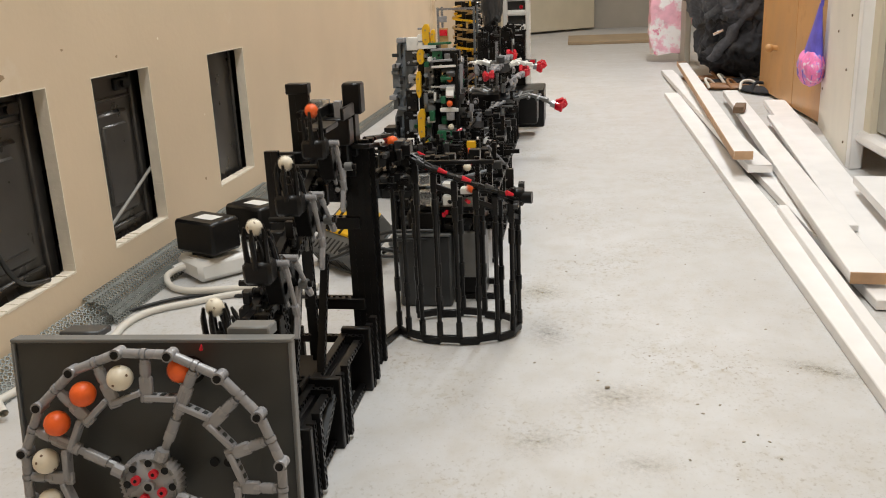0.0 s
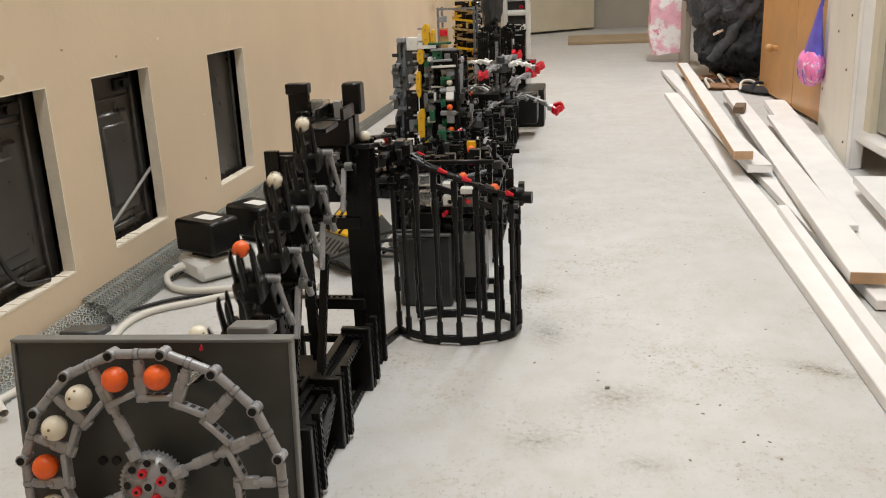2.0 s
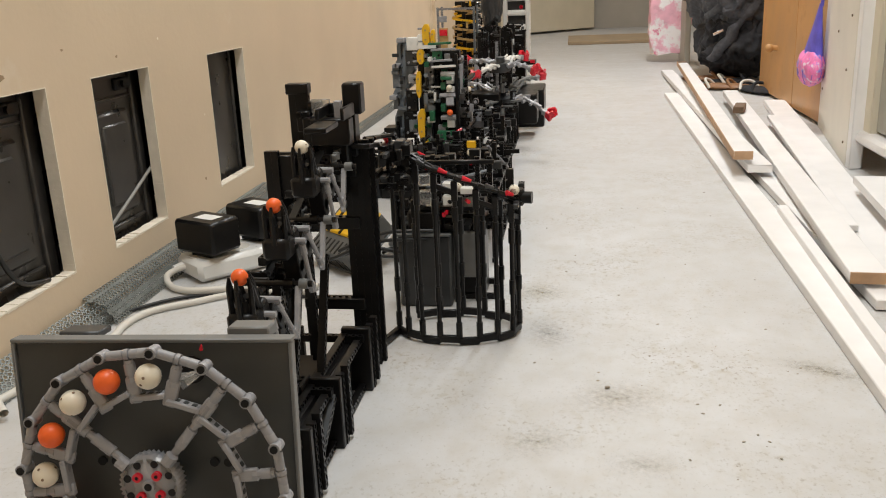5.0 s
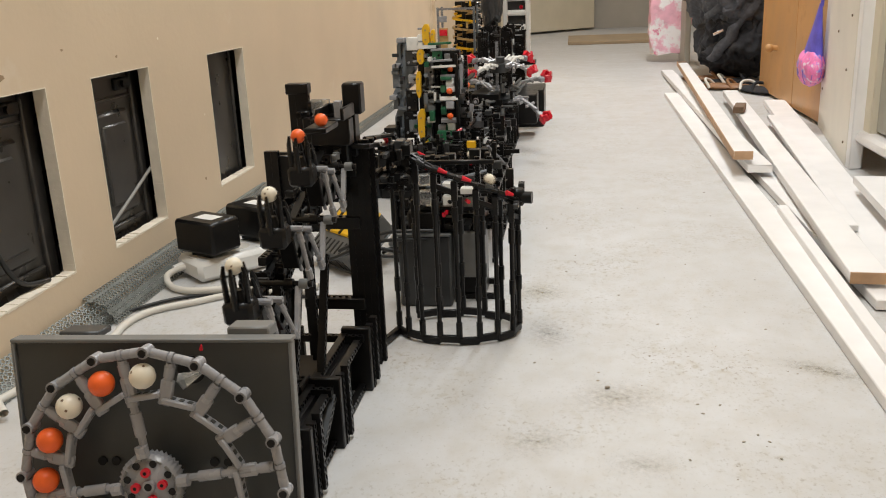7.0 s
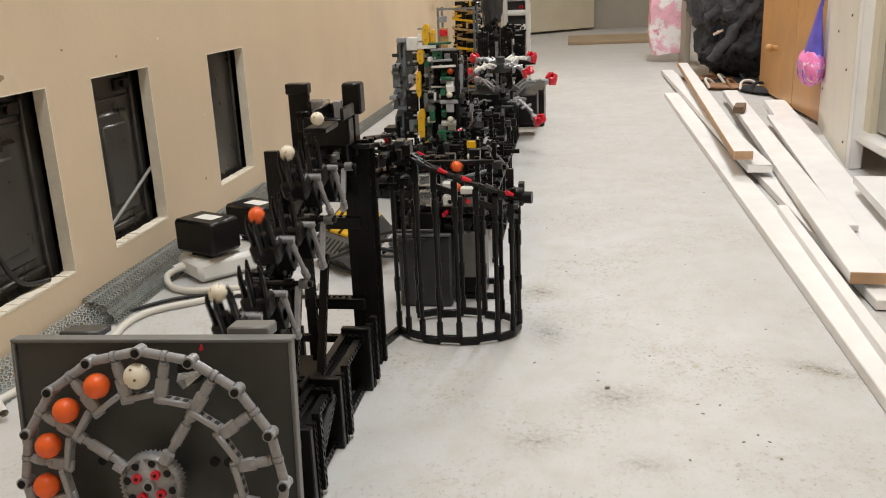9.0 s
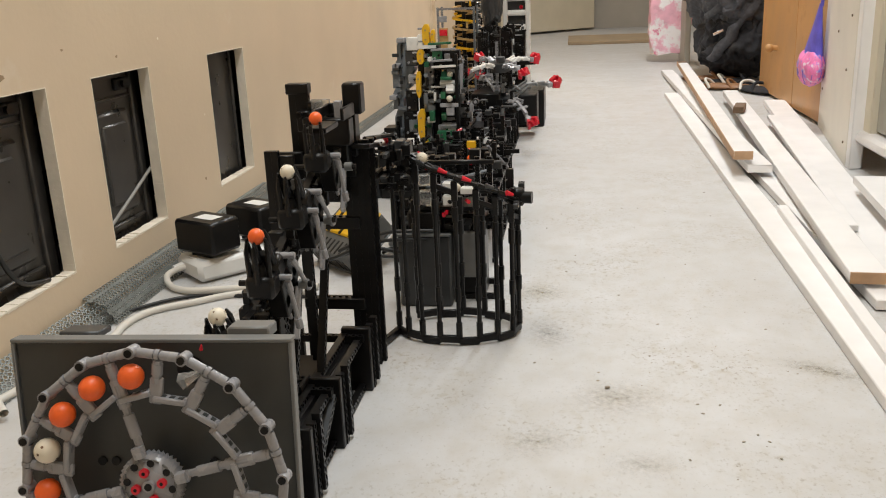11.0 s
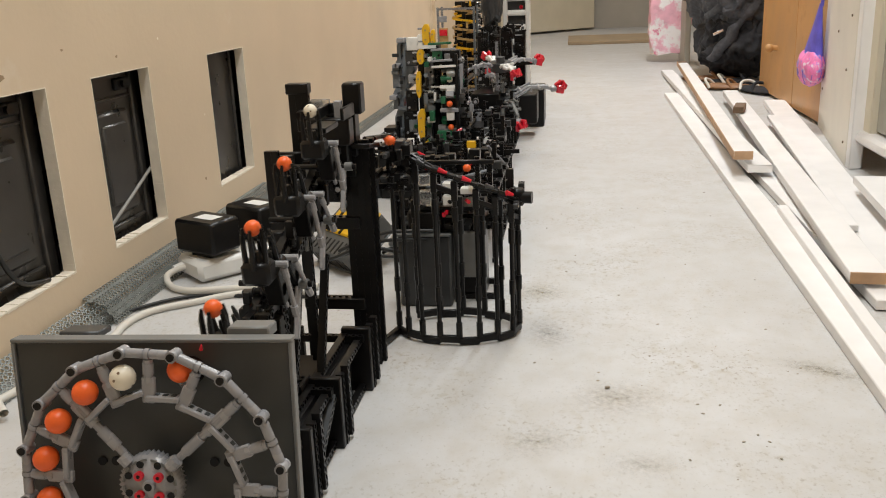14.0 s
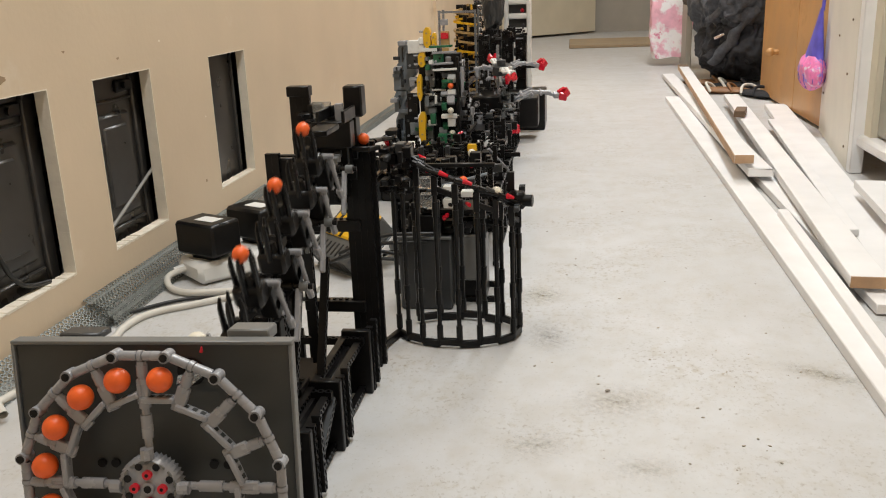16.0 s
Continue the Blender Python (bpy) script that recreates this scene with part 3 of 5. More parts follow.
def sandal(x, y, rz, mat):
    t = thing("sandal", "brown leather sandal lying on the floor", "sandal", pose(x, y, 0, 0, 0, rz), group="shoes by the clothes")
    bm = bmesh.new()
    bmesh.ops.create_uvsphere(bm, u_segments=20, v_segments=8, radius=1, matrix=Matrix.Translation((0, 0, 0.014)) @ Matrix.Diagonal((0.045, 0.125, 0.014, 1)))
    part("sole", bm, mat, t)
    for k, yy in enumerate((0.05, -0.04)):
        tube("strap", [(-0.042, yy, 0.010), (-0.034, yy + 0.02, 0.036), (0, yy + 0.035, 0.044), (0.034, yy + 0.02, 0.036), (0.042, yy, 0.010)], 0.006, mat if k else CABLE, t)
    return t


sandal(0.62, 3.75, 65, LEATHER)
sandal(0.72, 3.62, 20, CLOTH)
sandal(0.60, 4.05, 80, LEATHER)
sandal(0.70, 3.92, 75, CLOTH)

t = thing("pink_carrier_bag", "pink and white printed plastic bag hanging over the floor", "plastic bag")
bm = bmesh.new()
bmesh.ops.create_cube(bm, size=1)
bmesh.ops.subdivide_edges(bm, edges=bm.edges[:], cuts=10, use_grid_fill=True)
for v in bm.verts:
    z = v.co.z + 0.5
    w = 0.235 * (0.9 + 0.1 * z) * (0.82 + 0.18 * min(1, z * 6))
    q = Vector((0.545 + v.co.x * w - 0.02 * (1 - z), 5.1 + v.co.y * 0.10, 0.045 + z * 0.66))
    v.co = q + 0.016 * noise.noise_vector(q * 16) + 0.006 * noise.noise_vector(q * 50)
part("sack", bm, PINK, t)
tube("handle", [(0.50, 5.1, 0.72), (0.53, 5.1, 0.95), (0.58, 5.1, 0.72)], 0.006, PINK, t)

# ---- power strip, adapters, cables, charger on the floor ----
t = thing("power_strip", "white plastic power strip on the floor", "power strip", pose(-0.575, 1.395, 0, 0, 0, -42))
bm = bmesh.new()
box(bm, (0, 0, 0.02), (0.09, 0.19, 0.036), None, 0.008)
part("housing", bm, WHITEP, t)
for i in range(3):
    bm = bmesh.new()
    rod(bm, (0, -0.07 + 0.07 * i, 0.0375), (0, -0.07 + 0.07 * i, 0.0388), 0.02, 16)
    part("socket", bm, CABLE, t)
bm = bmesh.new()
rod(bm, (-0.02, -0.094, 0.02), (-0.02, -0.112, 0.02), 0.008, 10, 0.005)
part("cord_grip", bm, WHITEP, t)


def adapter(x, y, z, rz):
    t = thing("power_adapter", "black plug-in power adapter on a power strip", "power adapter", pose(x, y, z, 0, 0, rz), group="adapters on the power strip")
    bm = bmesh.new()
    box(bm, (0, 0, 0.036), (0.090, 0.066, 0.056), None, 0.005)
    part("body", bm, BLACK, t)
    bm = bmesh.new()
    box(bm, (0, 0, 0.004), (0.045, 0.042, 0.010), None, 0.002)
    part("plug", bm, BLACK, t)
    bm = bmesh.new()
    box(bm, (0.005, 0.0, 0.0645), (0.042, 0.026, 0.0006))
    part("label", bm, LABEL, t, "white printed label")
    return t


adapter(-0.608, 1.352, 0.038, -24)
adapter(-0.558, 1.452, 0.038, -27)
for nm, pts, r, mt in (("white_cable", [(-0.645, 1.335, 0.02), (-0.672, 1.315, 0.018), (-0.655, 1.275, 0.008), (-0.615, 1.250, 0.006), (-0.575, 1.257, 0.006), (-0.5, 1.275, 0.006), (-0.40, 1.28, 0.006)], 0.0055, CABLE),
                       ("white_cable", [(-0.40, 1.26, 0.005), (-0.52, 1.255, 0.005), (-0.575, 1.205, 0.005), (-0.635, 1.165, 0.005), (-0.645, 1.10, 0.005), (-0.632, 1.06, 0.005), (-0.66, 0.95, 0.005), (-0.69, 0.8, 0.005)], 0.0055, CABLE),
                       ("white_cable", [(-0.64, 0.82, 0.012), (-0.69, 0.86, 0.03), (-0.70, 0.9, 0.03)], 0.0055, CABLE),
                       ("black_cable", [(-0.665, 1.165, 0.004), (-0.63, 1.22, 0.004), (-0.56, 1.245, 0.004), (-0.38, 1.235, 0.004)], 0.003, CABLEB),
                       ("black_cable", [(-0.33, 1.45, 0.01), (-0.30, 1.60, 0.004), (-0.24, 1.62, 0.004), (-0.2, 1.55, 0.01)], 0.003, CABLEB),
                       ("black_cable", [(-0.44, 1.56, 0.03), (-0.36, 1.62, 0.004), (-0.27, 1.72, 0.004), (-0.2, 1.8, 0.01)], 0.003, CABLEB),
                       ("black_cable", [(-0.34, 1.20, 0.090), (-0.28, 1.20, 0.118), (-0.235, 1.20, 0.121), (-0.20, 1.21, 0.118)], 0.0028, CABLEB),
                       ("black_cable", [(-0.36, 1.22, 0.070), (-0.29, 1.20, 0.105), (-0.24, 1.20, 0.108), (-0.21, 1.21, 0.105)], 0.0028, CABLEB),
                       ("black_cable", [(-0.38, 1.24, 0.060), (-0.30, 1.21, 0.094), (-0.262, 1.21, 0.088), (-0.23, 1.215, 0.080)], 0.0030, CABLEB),
                       ("black_cable", [(-0.40, 1.40, 0.05), (-0.33, 1.36, 0.03), (-0.27, 1.37, 0.03), (-0.2, 1.3, 0.03)], 0.003, CABLEB)):
    tagged(tube(nm, pts, r, mt), nm.replace("_", " ") + " lying in curves on the floor", "cable")
t = thing("battery_charger", "dark grey and yellow battery charger lying tilted", "charger", pose(-0.396, 1.392, 0.001, 0, 0, -42) @ pose(0, 0, 0, 38))
part_box("body", (0, 0.05, 0.022), (0.120, 0.105, 0.040), material("worn_grey_plastic", (0.10, 0.10, 0.095), 0.45, vary=0.15), t, 0.005)
part_box("rim", (0, 0.05, 0.003), (0.124, 0.109, 0.003), EDGE, t, 0.001)
part_box("cover", (0.008, 0.070, 0.0435), (0.108, 0.062, 0.006), YELLOW, t, 0.003, None, "yellow plastic cover")
for x in (-0.028, 0.004, 0.034):
    part_box("cover_band", (x, 0.070, 0.0470), (0.006, 0.063, 0.0016), BLACK, t, 0.0004)
for i in range(9):
    part_box("vent_slot", (-0.048 + 0.012 * i, 0.016, 0.0418), (0.004, 0.026, 0.002), BLACK, t, 0.0004)
for i in range(9):
    part_box("vent_slot", (-0.048 + 0.012 * i, -0.0028, 0.022), (0.005, 0.001, 0.026), BLACK, t, 0.0002)

# ---- module one: the disc that carries the balls up ----
WC = Vector((-0.2239, 0.390, 0.2083))
FOOT = Vector((-0.22, 0.41, 0))
TILT = pose(0, 0, 0, -6.6, 0, 1.2)
disc = thing("disc_machine", "grey toy-brick wheel with ball pockets on a dark panel", "toy machine", Matrix.Translation(FOOT))
SLANT = Matrix.Translation(WC - FOOT) @ pose(0, 0, 0, -6.6, 0, 2.9)


def on_panel(ob):
    ob.matrix_basis = SLANT
    return ob


on_panel(part_box("panel", (-0.003, 0.0205, -0.017), (0.155, 0.005, 0.181), PANEL, disc, 0.0006))
for x in (-0.0817, 0.0756):
    on_panel(part_box("panel_edge", (x, 0.0195, -0.0175), (0.002, 0.007, 0.182), EDGE, disc, 0.0005))
on_panel(part_box("panel_edge", (-0.003, 0.0210, 0.0745), (0.1595, 0.010, 0.0022), EDGE, disc, 0.0005))
for x in (-0.06, 0.03):
    beam(disc, (x, 0.026, 0.0), (x, 0.026, 0.256), DARK, "x", "leg")
    beam(disc, (x, 0.09, 0.0), (x, 0.09, 0.12), DARK, "x", "leg")
    beam(disc, (x, 0.016, 0.116), (x, 0.096, 0.116), DARK, "x", "strut")
for x in (0.049, -0.049):
    on_panel(part_box("top_block", (x, 0.036, 0.0755 if x > 0 else 0.0745), (0.024, 0.016, 0.007 if x > 0 else 0.004), EDGE if x > 0 else DARK, disc))
bm = bmesh.new()
rod(bm, (0.016, 0.012, 0.053), (0.030, 0.010, 0.060), 0.005, 5, 0.0008)
on_panel(part("deflector", bm, CLEAR, disc, "clear plastic ball deflector"))
bm = bmesh.new()
rod(bm, (0.0195, 0.0172, 0.058), (0.0195, 0.0178, 0.058), 0.0080, 20)
on_panel(part("exit_hole", bm, BLACK, disc))
bm = bmesh.new()
rod(bm, (0.0275, 0.013, 0.0705), (0.0282, 0.0125, 0.0735), 0.0011, 6, 0.0005)
on_panel(part("red_tip", bm, RED, disc, "red plastic tip"))
part_box("feed_trough", (-0.17, -0.022, 0.1620), (0.28, 0.018, 0.008), DARK, disc)
for x in (-0.30, -0.07):
    beam(disc, (x, -0.022, 0.0), (x, -0.022, 0.160), DARK, "y", "leg")
for x in (0.0285, 0.0365, -0.0285, -0.0365):
    bm = bmesh.new()
    rod(bm, (x, 0.0165, 0.0045), (x, 0.0178, 0.0045), 0.0026, 12)
    on_panel(part("peg_hole", bm, BLACK, disc))

bm = bmesh.new()
v0 = []
for k in range(80):
    a, r = 2 * math.pi * k / 80, 0.0176 if (k % 2) else 0.0160
    v0.append((r * math.sin(a), r * math.cos(a)))
fr = [bm.verts.new((x, -0.004, z)) for x, z in v0]
bk = [bm.verts.new((x, 0.004, z)) for x, z in v0]
bm.faces.new(fr[::-1]), bm.faces.new(bk)
for k in range(80):
    bm.faces.new((fr[k], fr[(k + 1) % 80], bk[(k + 1) % 80], bk[k]))
wheel = part("wheel", bm, GREY, disc)
bm = bmesh.new()
rod(bm, (0, -0.0062, 0), (0, 0.012, 0), 0.0034, 16)
part("hub", bm, GREY, wheel)
for k in range(16):
    a = radians(22.5 * k)
    bm = bmesh.new()
    bar(bm, (0.0148 * math.sin(a - 0.12), -0.0042, 0.0148 * math.cos(a - 0.12)), (0.0148 * math.sin(a + 0.12), -0.0042, 0.0148 * math.cos(a + 0.12)), 0.0012, 0.0006, 0.0, (0, 1, 0))
    part("gear_ridge", bm, EDGE, wheel)
for k in range(9):
    a = radians(11.25 + 45 * k)
    q = Vector((0.0128 * math.sin(a), -0.0042, 0.0128 * math.cos(a))) if k < 8 else Vector((0, -0.0063, 0))
    bm = bmesh.new()
    rod(bm, q - Vector((0, 0.0004, 0)), q + Vector((0, 0.0004, 0)), 0.0021, 10)
    part("gear_hole", bm, BLACK, wheel)
for k in range(4):
    a = radians(33.75 + 90 * k)
    bm = bmesh.new()
    c = Vector((0.0078 * math.sin(a), -0.0062, 0.0078 * math.cos(a)))
    rod(bm, c, c + Vector((0, 0.004, 0)), 0.0026, 12)
    pin = part("pin", bm, RED, wheel, "red peg")
    bm = bmesh.new()
    rod(bm, c + Vector((0, -0.0003, 0)), c, 0.0010, 8)
    part("pin_hole", bm, BLACK, pin)
for k in range(4):
    a = radians(33.75 + 90 * k)
    u = Vector((math.sin(a), 0, math.cos(a)))
    bm = bmesh.new()
    rod(bm, u * 0.012, u * 0.060, 0.0022, 8)
    rod(bm, u * 0.016 + Vector((0, -0.003, 0)), u * 0.022 + Vector((0, -0.003, 0)), 0.0036, 8)
    rod(bm, u * 0.027, u * 0.040, 0.0031, 10)
    rod(bm, u * 0.044, u * 0.050, 0.0033, 10)
    part("spoke", bm, GREY, wheel)
NODE = 0.0738
bm = bmesh.new()
p, q = [Vector((NODE * math.sin(radians(a)), 0, NODE * math.cos(radians(a)))) for a in (0, 22.5)]
d = (q - p).normalized()
rod(bm, p + d * 0.003, q - d * 0.003, 0.0021, 10)
rod(bm, p + d * 0.003, p + d * 0.0125, 0.0027, 10)
rod(bm, q - d * 0.0125, q - d * 0.003, 0.0027, 10)
rod(bm, (p + q) / 2 - d * 0.0012, (p + q) / 2 + d * 0.0012, 0.0031, 10)
seg = part("rim_segment", bm, GREY, wheel)
bm = bmesh.new()
rod(bm, p + Vector((0, -0.0045, 0)), p + Vector((0, 0.0042, 0)), 0.0032, 12)
node = part("rim_node", bm, GREY, wheel)
bm = bmesh.new()
rod(bm, p + Vector((0, -0.0052, 0)), p + Vector((0, -0.0044, 0)), 0.0022, 10)
eye_hole = part("node_hole", bm, BLACK, wheel)
bm = bmesh.new()
a = radians(11.25)
u, w = Vector((math.sin(a), 0, math.cos(a))), Vector((math.cos(a), 0, -math.sin(a)))
rod(bm, u * 0.0695, u * 0.057, 0.0026, 8)
rod(bm, u * 0.0675, u * 0.0615, 0.0030, 10)
bar(bm, u * 0.060, u * 0.0455, 0.0070, 0.0034, 0.0007, (0, 1, 0))
bar(bm, u * 0.0485 - w * 0.001, u * 0.0485 + w * 0.0175, 0.0070, 0.0033, 0.0007, (0, 0, 1))
pocket = part("pocket", bm, GREY, wheel)
bm = bmesh.new()
bar(bm, -w * 0.0013, w * 0.0013, 0.0030, 0.0006, 0.0, (u.x, 0, u.z))
me_slot = part("slot", bm, PANEL, wheel).data
first_slot = [o for o in wheel.children if o.data == me_slot][0]
first_slot.matrix_basis = Matrix.Translation(u * 0.0502 + w * 0.0042)
for k in range(16):
    m = Matrix.Rotation(radians(22.5 * k), 4, "Y")
    for o in (seg, node, eye_hole, pocket):
        if k:
            share(o.name.split(".")[0], o.data, m, wheel)
    for off in (0.0042, 0.0090, 0.0138):
        if k or off > 0.005:
            share("slot", me_slot, m @ Matrix.Translation(u * 0.0502 + w * off), wheel)

# ---- module two: the ladder of grippers ----
lift = thing("gripper_lift", "black toy-brick frame with grippers that pass balls up", "toy machine")
for x in (-0.264, -0.335):
    beam(lift, (x, 0.60, 0.006), (x, 1.00, 0.006))
    beam(lift, (x, 0.60, 0.070), (x, 0.93, 0.070))
# three pillars a side: a slab with two perforated uprights behind it
for y in (0.684, 0.790, 0.926):
    for x, side in ((-0.2365, 1), (-0.345, -1)):
        part_box("pillar_slab", (x - 0.014 * side, y + 0.004, 0.040), (0.034, 0.009, 0.080), BLACK, lift, 0.0012)
        beam(lift, (x, y + 0.014, 0.0), (x, y + 0.014, 0.08), BLACK, "x", "upright")
        beam(lift, (x + 0.003 * side, y + 0.0235, 0.006), (x + 0.003 * side, y + 0.0235, 0.086), BLACK, "x", "upright")
part_box("infill", (-0.262, 0.738, 0.036), (0.012, 0.09, 0.064), BLACK, lift)
part_box("infill", (-0.262, 0.862, 0.034), (0.012, 0.115, 0.060), BLACK, lift)
part_box("infill", (-0.262, 0.645, 0.036), (0.012, 0.07, 0.064), BLACK, lift)
for z in (0.006, 0.066):
    beam(lift, (-0.246, 0.60, z), (-0.246, 0.928, z), BLACK, "x", "side_beam")
beam(lift, (-0.242, 0.72, 0.020), (-0.242, 0.79, 0.062), DARK, "x", "brace")
part_box("glossy_tile", (-0.2555, 0.742, 0.03), (0.002, 0.03, 0.008), DARK, lift)
bm = bmesh.new()
box(bm, (-0.296, 0.78, 0.079), (0.060, 0.030, 0.006), None, 0.0006)
for i in range(7):
    for j in range(3):
        rod(bm, (-0.32 + i * S, 0.772 + j * S, 0.082), (-0.32 + i * S, 0.772 + j * S, 0.0838), 0.0024, 8)
part("studded_plate", bm, BLACK, lift)
part_box("blue_peg", (-0.2555, 0.715, 0.045), (0.002, 0.006, 0.006), material("blue_plastic", (0.01, 0.02, 0.2), 0.3), lift)
for y in (0.62, 0.78, 0.92):
    beam(lift, (-0.335, y, 0.07), (-0.24, y, 0.07), BLACK, "z", "cross_beam")
part_box("motor_case", (-0.285, 0.72, 0.035), (0.05, 0.1, 0.055), BLACK, lift, 0.003)
part_box("motor_case", (-0.295, 0.86, 0.035), (0.04, 0.07, 0.05), BLACK, lift, 0.003)
beam(lift, (-0.318, 0.80, 0.07), (-0.318, 0.985, 0.25), BLACK, "x", "brace")
part_box("head_side", (-0.278, 0.995, 0.305), (0.016, 0.02, 0.045), BLACK, lift)
beam(lift, (-0.262, 0.935, 0.075), (-0.262, 0.995, 0.012), BLACK, "x", "brace")
# two towers
for dx in (-0.012, -0.004, 0.004, 0.012):
    beam(lift, (-0.2545 + dx, 1.006, 0.0), (-0.2545 + dx, 1.006, 0.29), BLACK, "x", "tower_beam")
beam(lift, (-0.2385, 1.016, 0.0), (-0.2385, 1.016, 0.288), BLACK, "x", "tower_beam")
part_box("tower_head", (-0.2515, 1.0, 0.338), (0.022, 0.022, 0.036), BLACK, lift, 0.002)
part_box("tower_neck", (-0.262, 1.004, 0.30), (0.024, 0.02, 0.06), BLACK, lift, 0.001)
for dx in (-0.008, 0.0, 0.008):
    beam(lift, (-0.318 + dx, 1.004, 0.176), (-0.318 + dx, 1.004, 0.352), BLACK, "x", "tower_beam")
part_box("tower_head", (-0.318, 1.003, 0.350), (0.027, 0.016, 0.012), BLACK, lift, 0.001)
part_box("tower_step", (-0.298, 1.0, 0.322), (0.016, 0.016, 0.026), BLACK, lift, 0.001)
for x in (-0.343, -0.335):
    beam(lift, (x, 0.95, 0.07), (x, 0.95, 0.288), BLACK, "x", "tower_beam")
part_box("side_plate", (-0.33, 0.955, 0.255), (0.03, 0.008, 0.05), BLACK, lift)
beam(lift, (-0.335, 0.95, 0.25), (-0.335, 1.0, 0.25), BLACK, "x", "cross_beam")
for z in (0.083, 0.187, 0.252):
    bm = bmesh.new()
    box(bm, (-0.285, 1.005, z), (0.062, 0.016, 0.014), None, 0.0008)
    for i in range(7):
        rod(bm, (-0.311 + i * S, 1.005, z + 0.007), (-0.311 + i * S, 1.005, z + 0.0088), 0.0024, 8)
    part("studded_bar", bm, BLACK, lift)
part_box("studded_bar", (-0.322, 1.005, 0.083), (0.02, 0.014, 0.013), BLACK, lift)
beam(lift, (-0.328, 1.006, 0.0), (-0.328, 1.006, 0.19), BLACK, "x", "tower_beam")
# sloping spine under the grippers with struts to the base
beam(lift, (-0.282, 0.605, 0.150), (-0.282, 0.96, 0.282), BLACK, "x", "spine")
beam(lift, (-0.272, 0.605, 0.136), (-0.272, 0.96, 0.268), BLACK, "x", "spine")
for y, z in ((0.67, 0.17), (0.765, 0.2), (0.86, 0.24)):
    beam(lift, (-0.277, y, 0.07), (-0.277, y, z), BLACK, "x", "upright")
for y in (0.72, 0.82):
    beam(lift, (-0.262, y, 0.07), (-0.262, y + 0.05, 0.185), BLACK, "x", "brace")
rr = random.Random(14)
for i in range(22):
    u = rr.random()
    c = (rr.uniform(-0.292, -0.262), 0.62 + 0.33 * u, 0.145 + 0.125 * u + rr.uniform(-0.02, 0.015))
    part_box("block", c, (rr.choice((0.008, 0.016)), rr.choice((0.012, 0.02)), rr.choice((0.008, 0.02))), BLACK if i % 5 else EDGE, lift, 0.001)
for i in range(10):
    c = (rr.uniform(-0.31, -0.262), rr.uniform(0.975, 0.995), rr.uniform(0.23, 0.315))
    part_box("block", c, (rr.choice((0.008, 0.016)), 0.016, rr.choice((0.008, 0.016, 0.024))), BLACK, lift, 0.001)
for x, z in ((-0.272, 0.268), (-0.29, 0.245), (-0.27, 0.236)):
    bm = bmesh.new()
    rod(bm, (x, 0.974, z), (x, 0.968, z), 0.003, 10)
    part("peg", bm, GREY, lift)
# head: tray, hoppers
part_box("tray", (-0.262, 0.895, 0.3205), (0.024, 0.05, 0.006), BLACK, lift)
part_box("tray_side", (-0.247, 0.95, 0.329), (0.004, 0.05, 0.014), BLACK, lift)
part_box("tray_side", (-0.277, 0.955, 0.329), (0.004, 0.05, 0.012), BLACK, lift)
part_box("chute", (-0.243, 1.01, 0.280), (0.022, 0.06, 0.006), BLACK, lift, 0.001, pose(0, 0, 0, -8))
part_box("guard", (-0.27, 0.965, 0.305), (0.045, 0.02, 0.03), BLACK, lift)
part_box("window", (-0.287, 0.985, 0.328), (0.022, 0.003, 0.022), CLEAR, lift, 0.0005)
part_box("grey_clip", (-0.262, 0.968, 0.328), (0.008, 0.01, 0.022), GREY, lift, 0.0005)
part_box("head_block", (-0.282, 0.985, 0.288), (0.052, 0.02, 0.062), BLACK, lift, 0.002)
part_box("back_plate", (-0.325, 0.975, 0.235), (0.03, 0.008, 0.09), BLACK, lift)
part_box("gear_case", (-0.285, 0.99, 0.232), (0.035, 0.03, 0.026), BLACK, lift, 0.002)


for k in range(4):
    c = Vector((-0.265, 0.628, 0.172)) + Vector((0, 0.0935, 0.0345)) * k
    bm = bmesh.new()
    rod(bm, c + Vector((-0.035, 0, 0)), c + Vector((0.034, 0, 0)), 0.003, 8)
    part("axle", bm, BLACK, lift)
    for dx in (0.026, 0.012):
        bm = bmesh.new()
        rod(bm, c + Vector((dx - 0.004, 0, 0)), c + Vector((dx + 0.004, 0, 0)), 0.0048, 12)
        part("bush", bm, EDGE if dx > 0.02 else BLACK, lift)
    if k < 2:
        beam(lift, c + Vector((0.0, 0.002, -0.10 - 0.0345 * k)), c + Vector((0.0, 0.002, 0.004)), BLACK, "x", "upright")
    bm = bmesh.new()
    bar(bm, c + Vector((0.020, 0.002, 0)), c + Vector((0.022, -0.022, -0.045)), 0.005, 0.007, 0.001)
    part("grey_link", bm, GREY, lift)


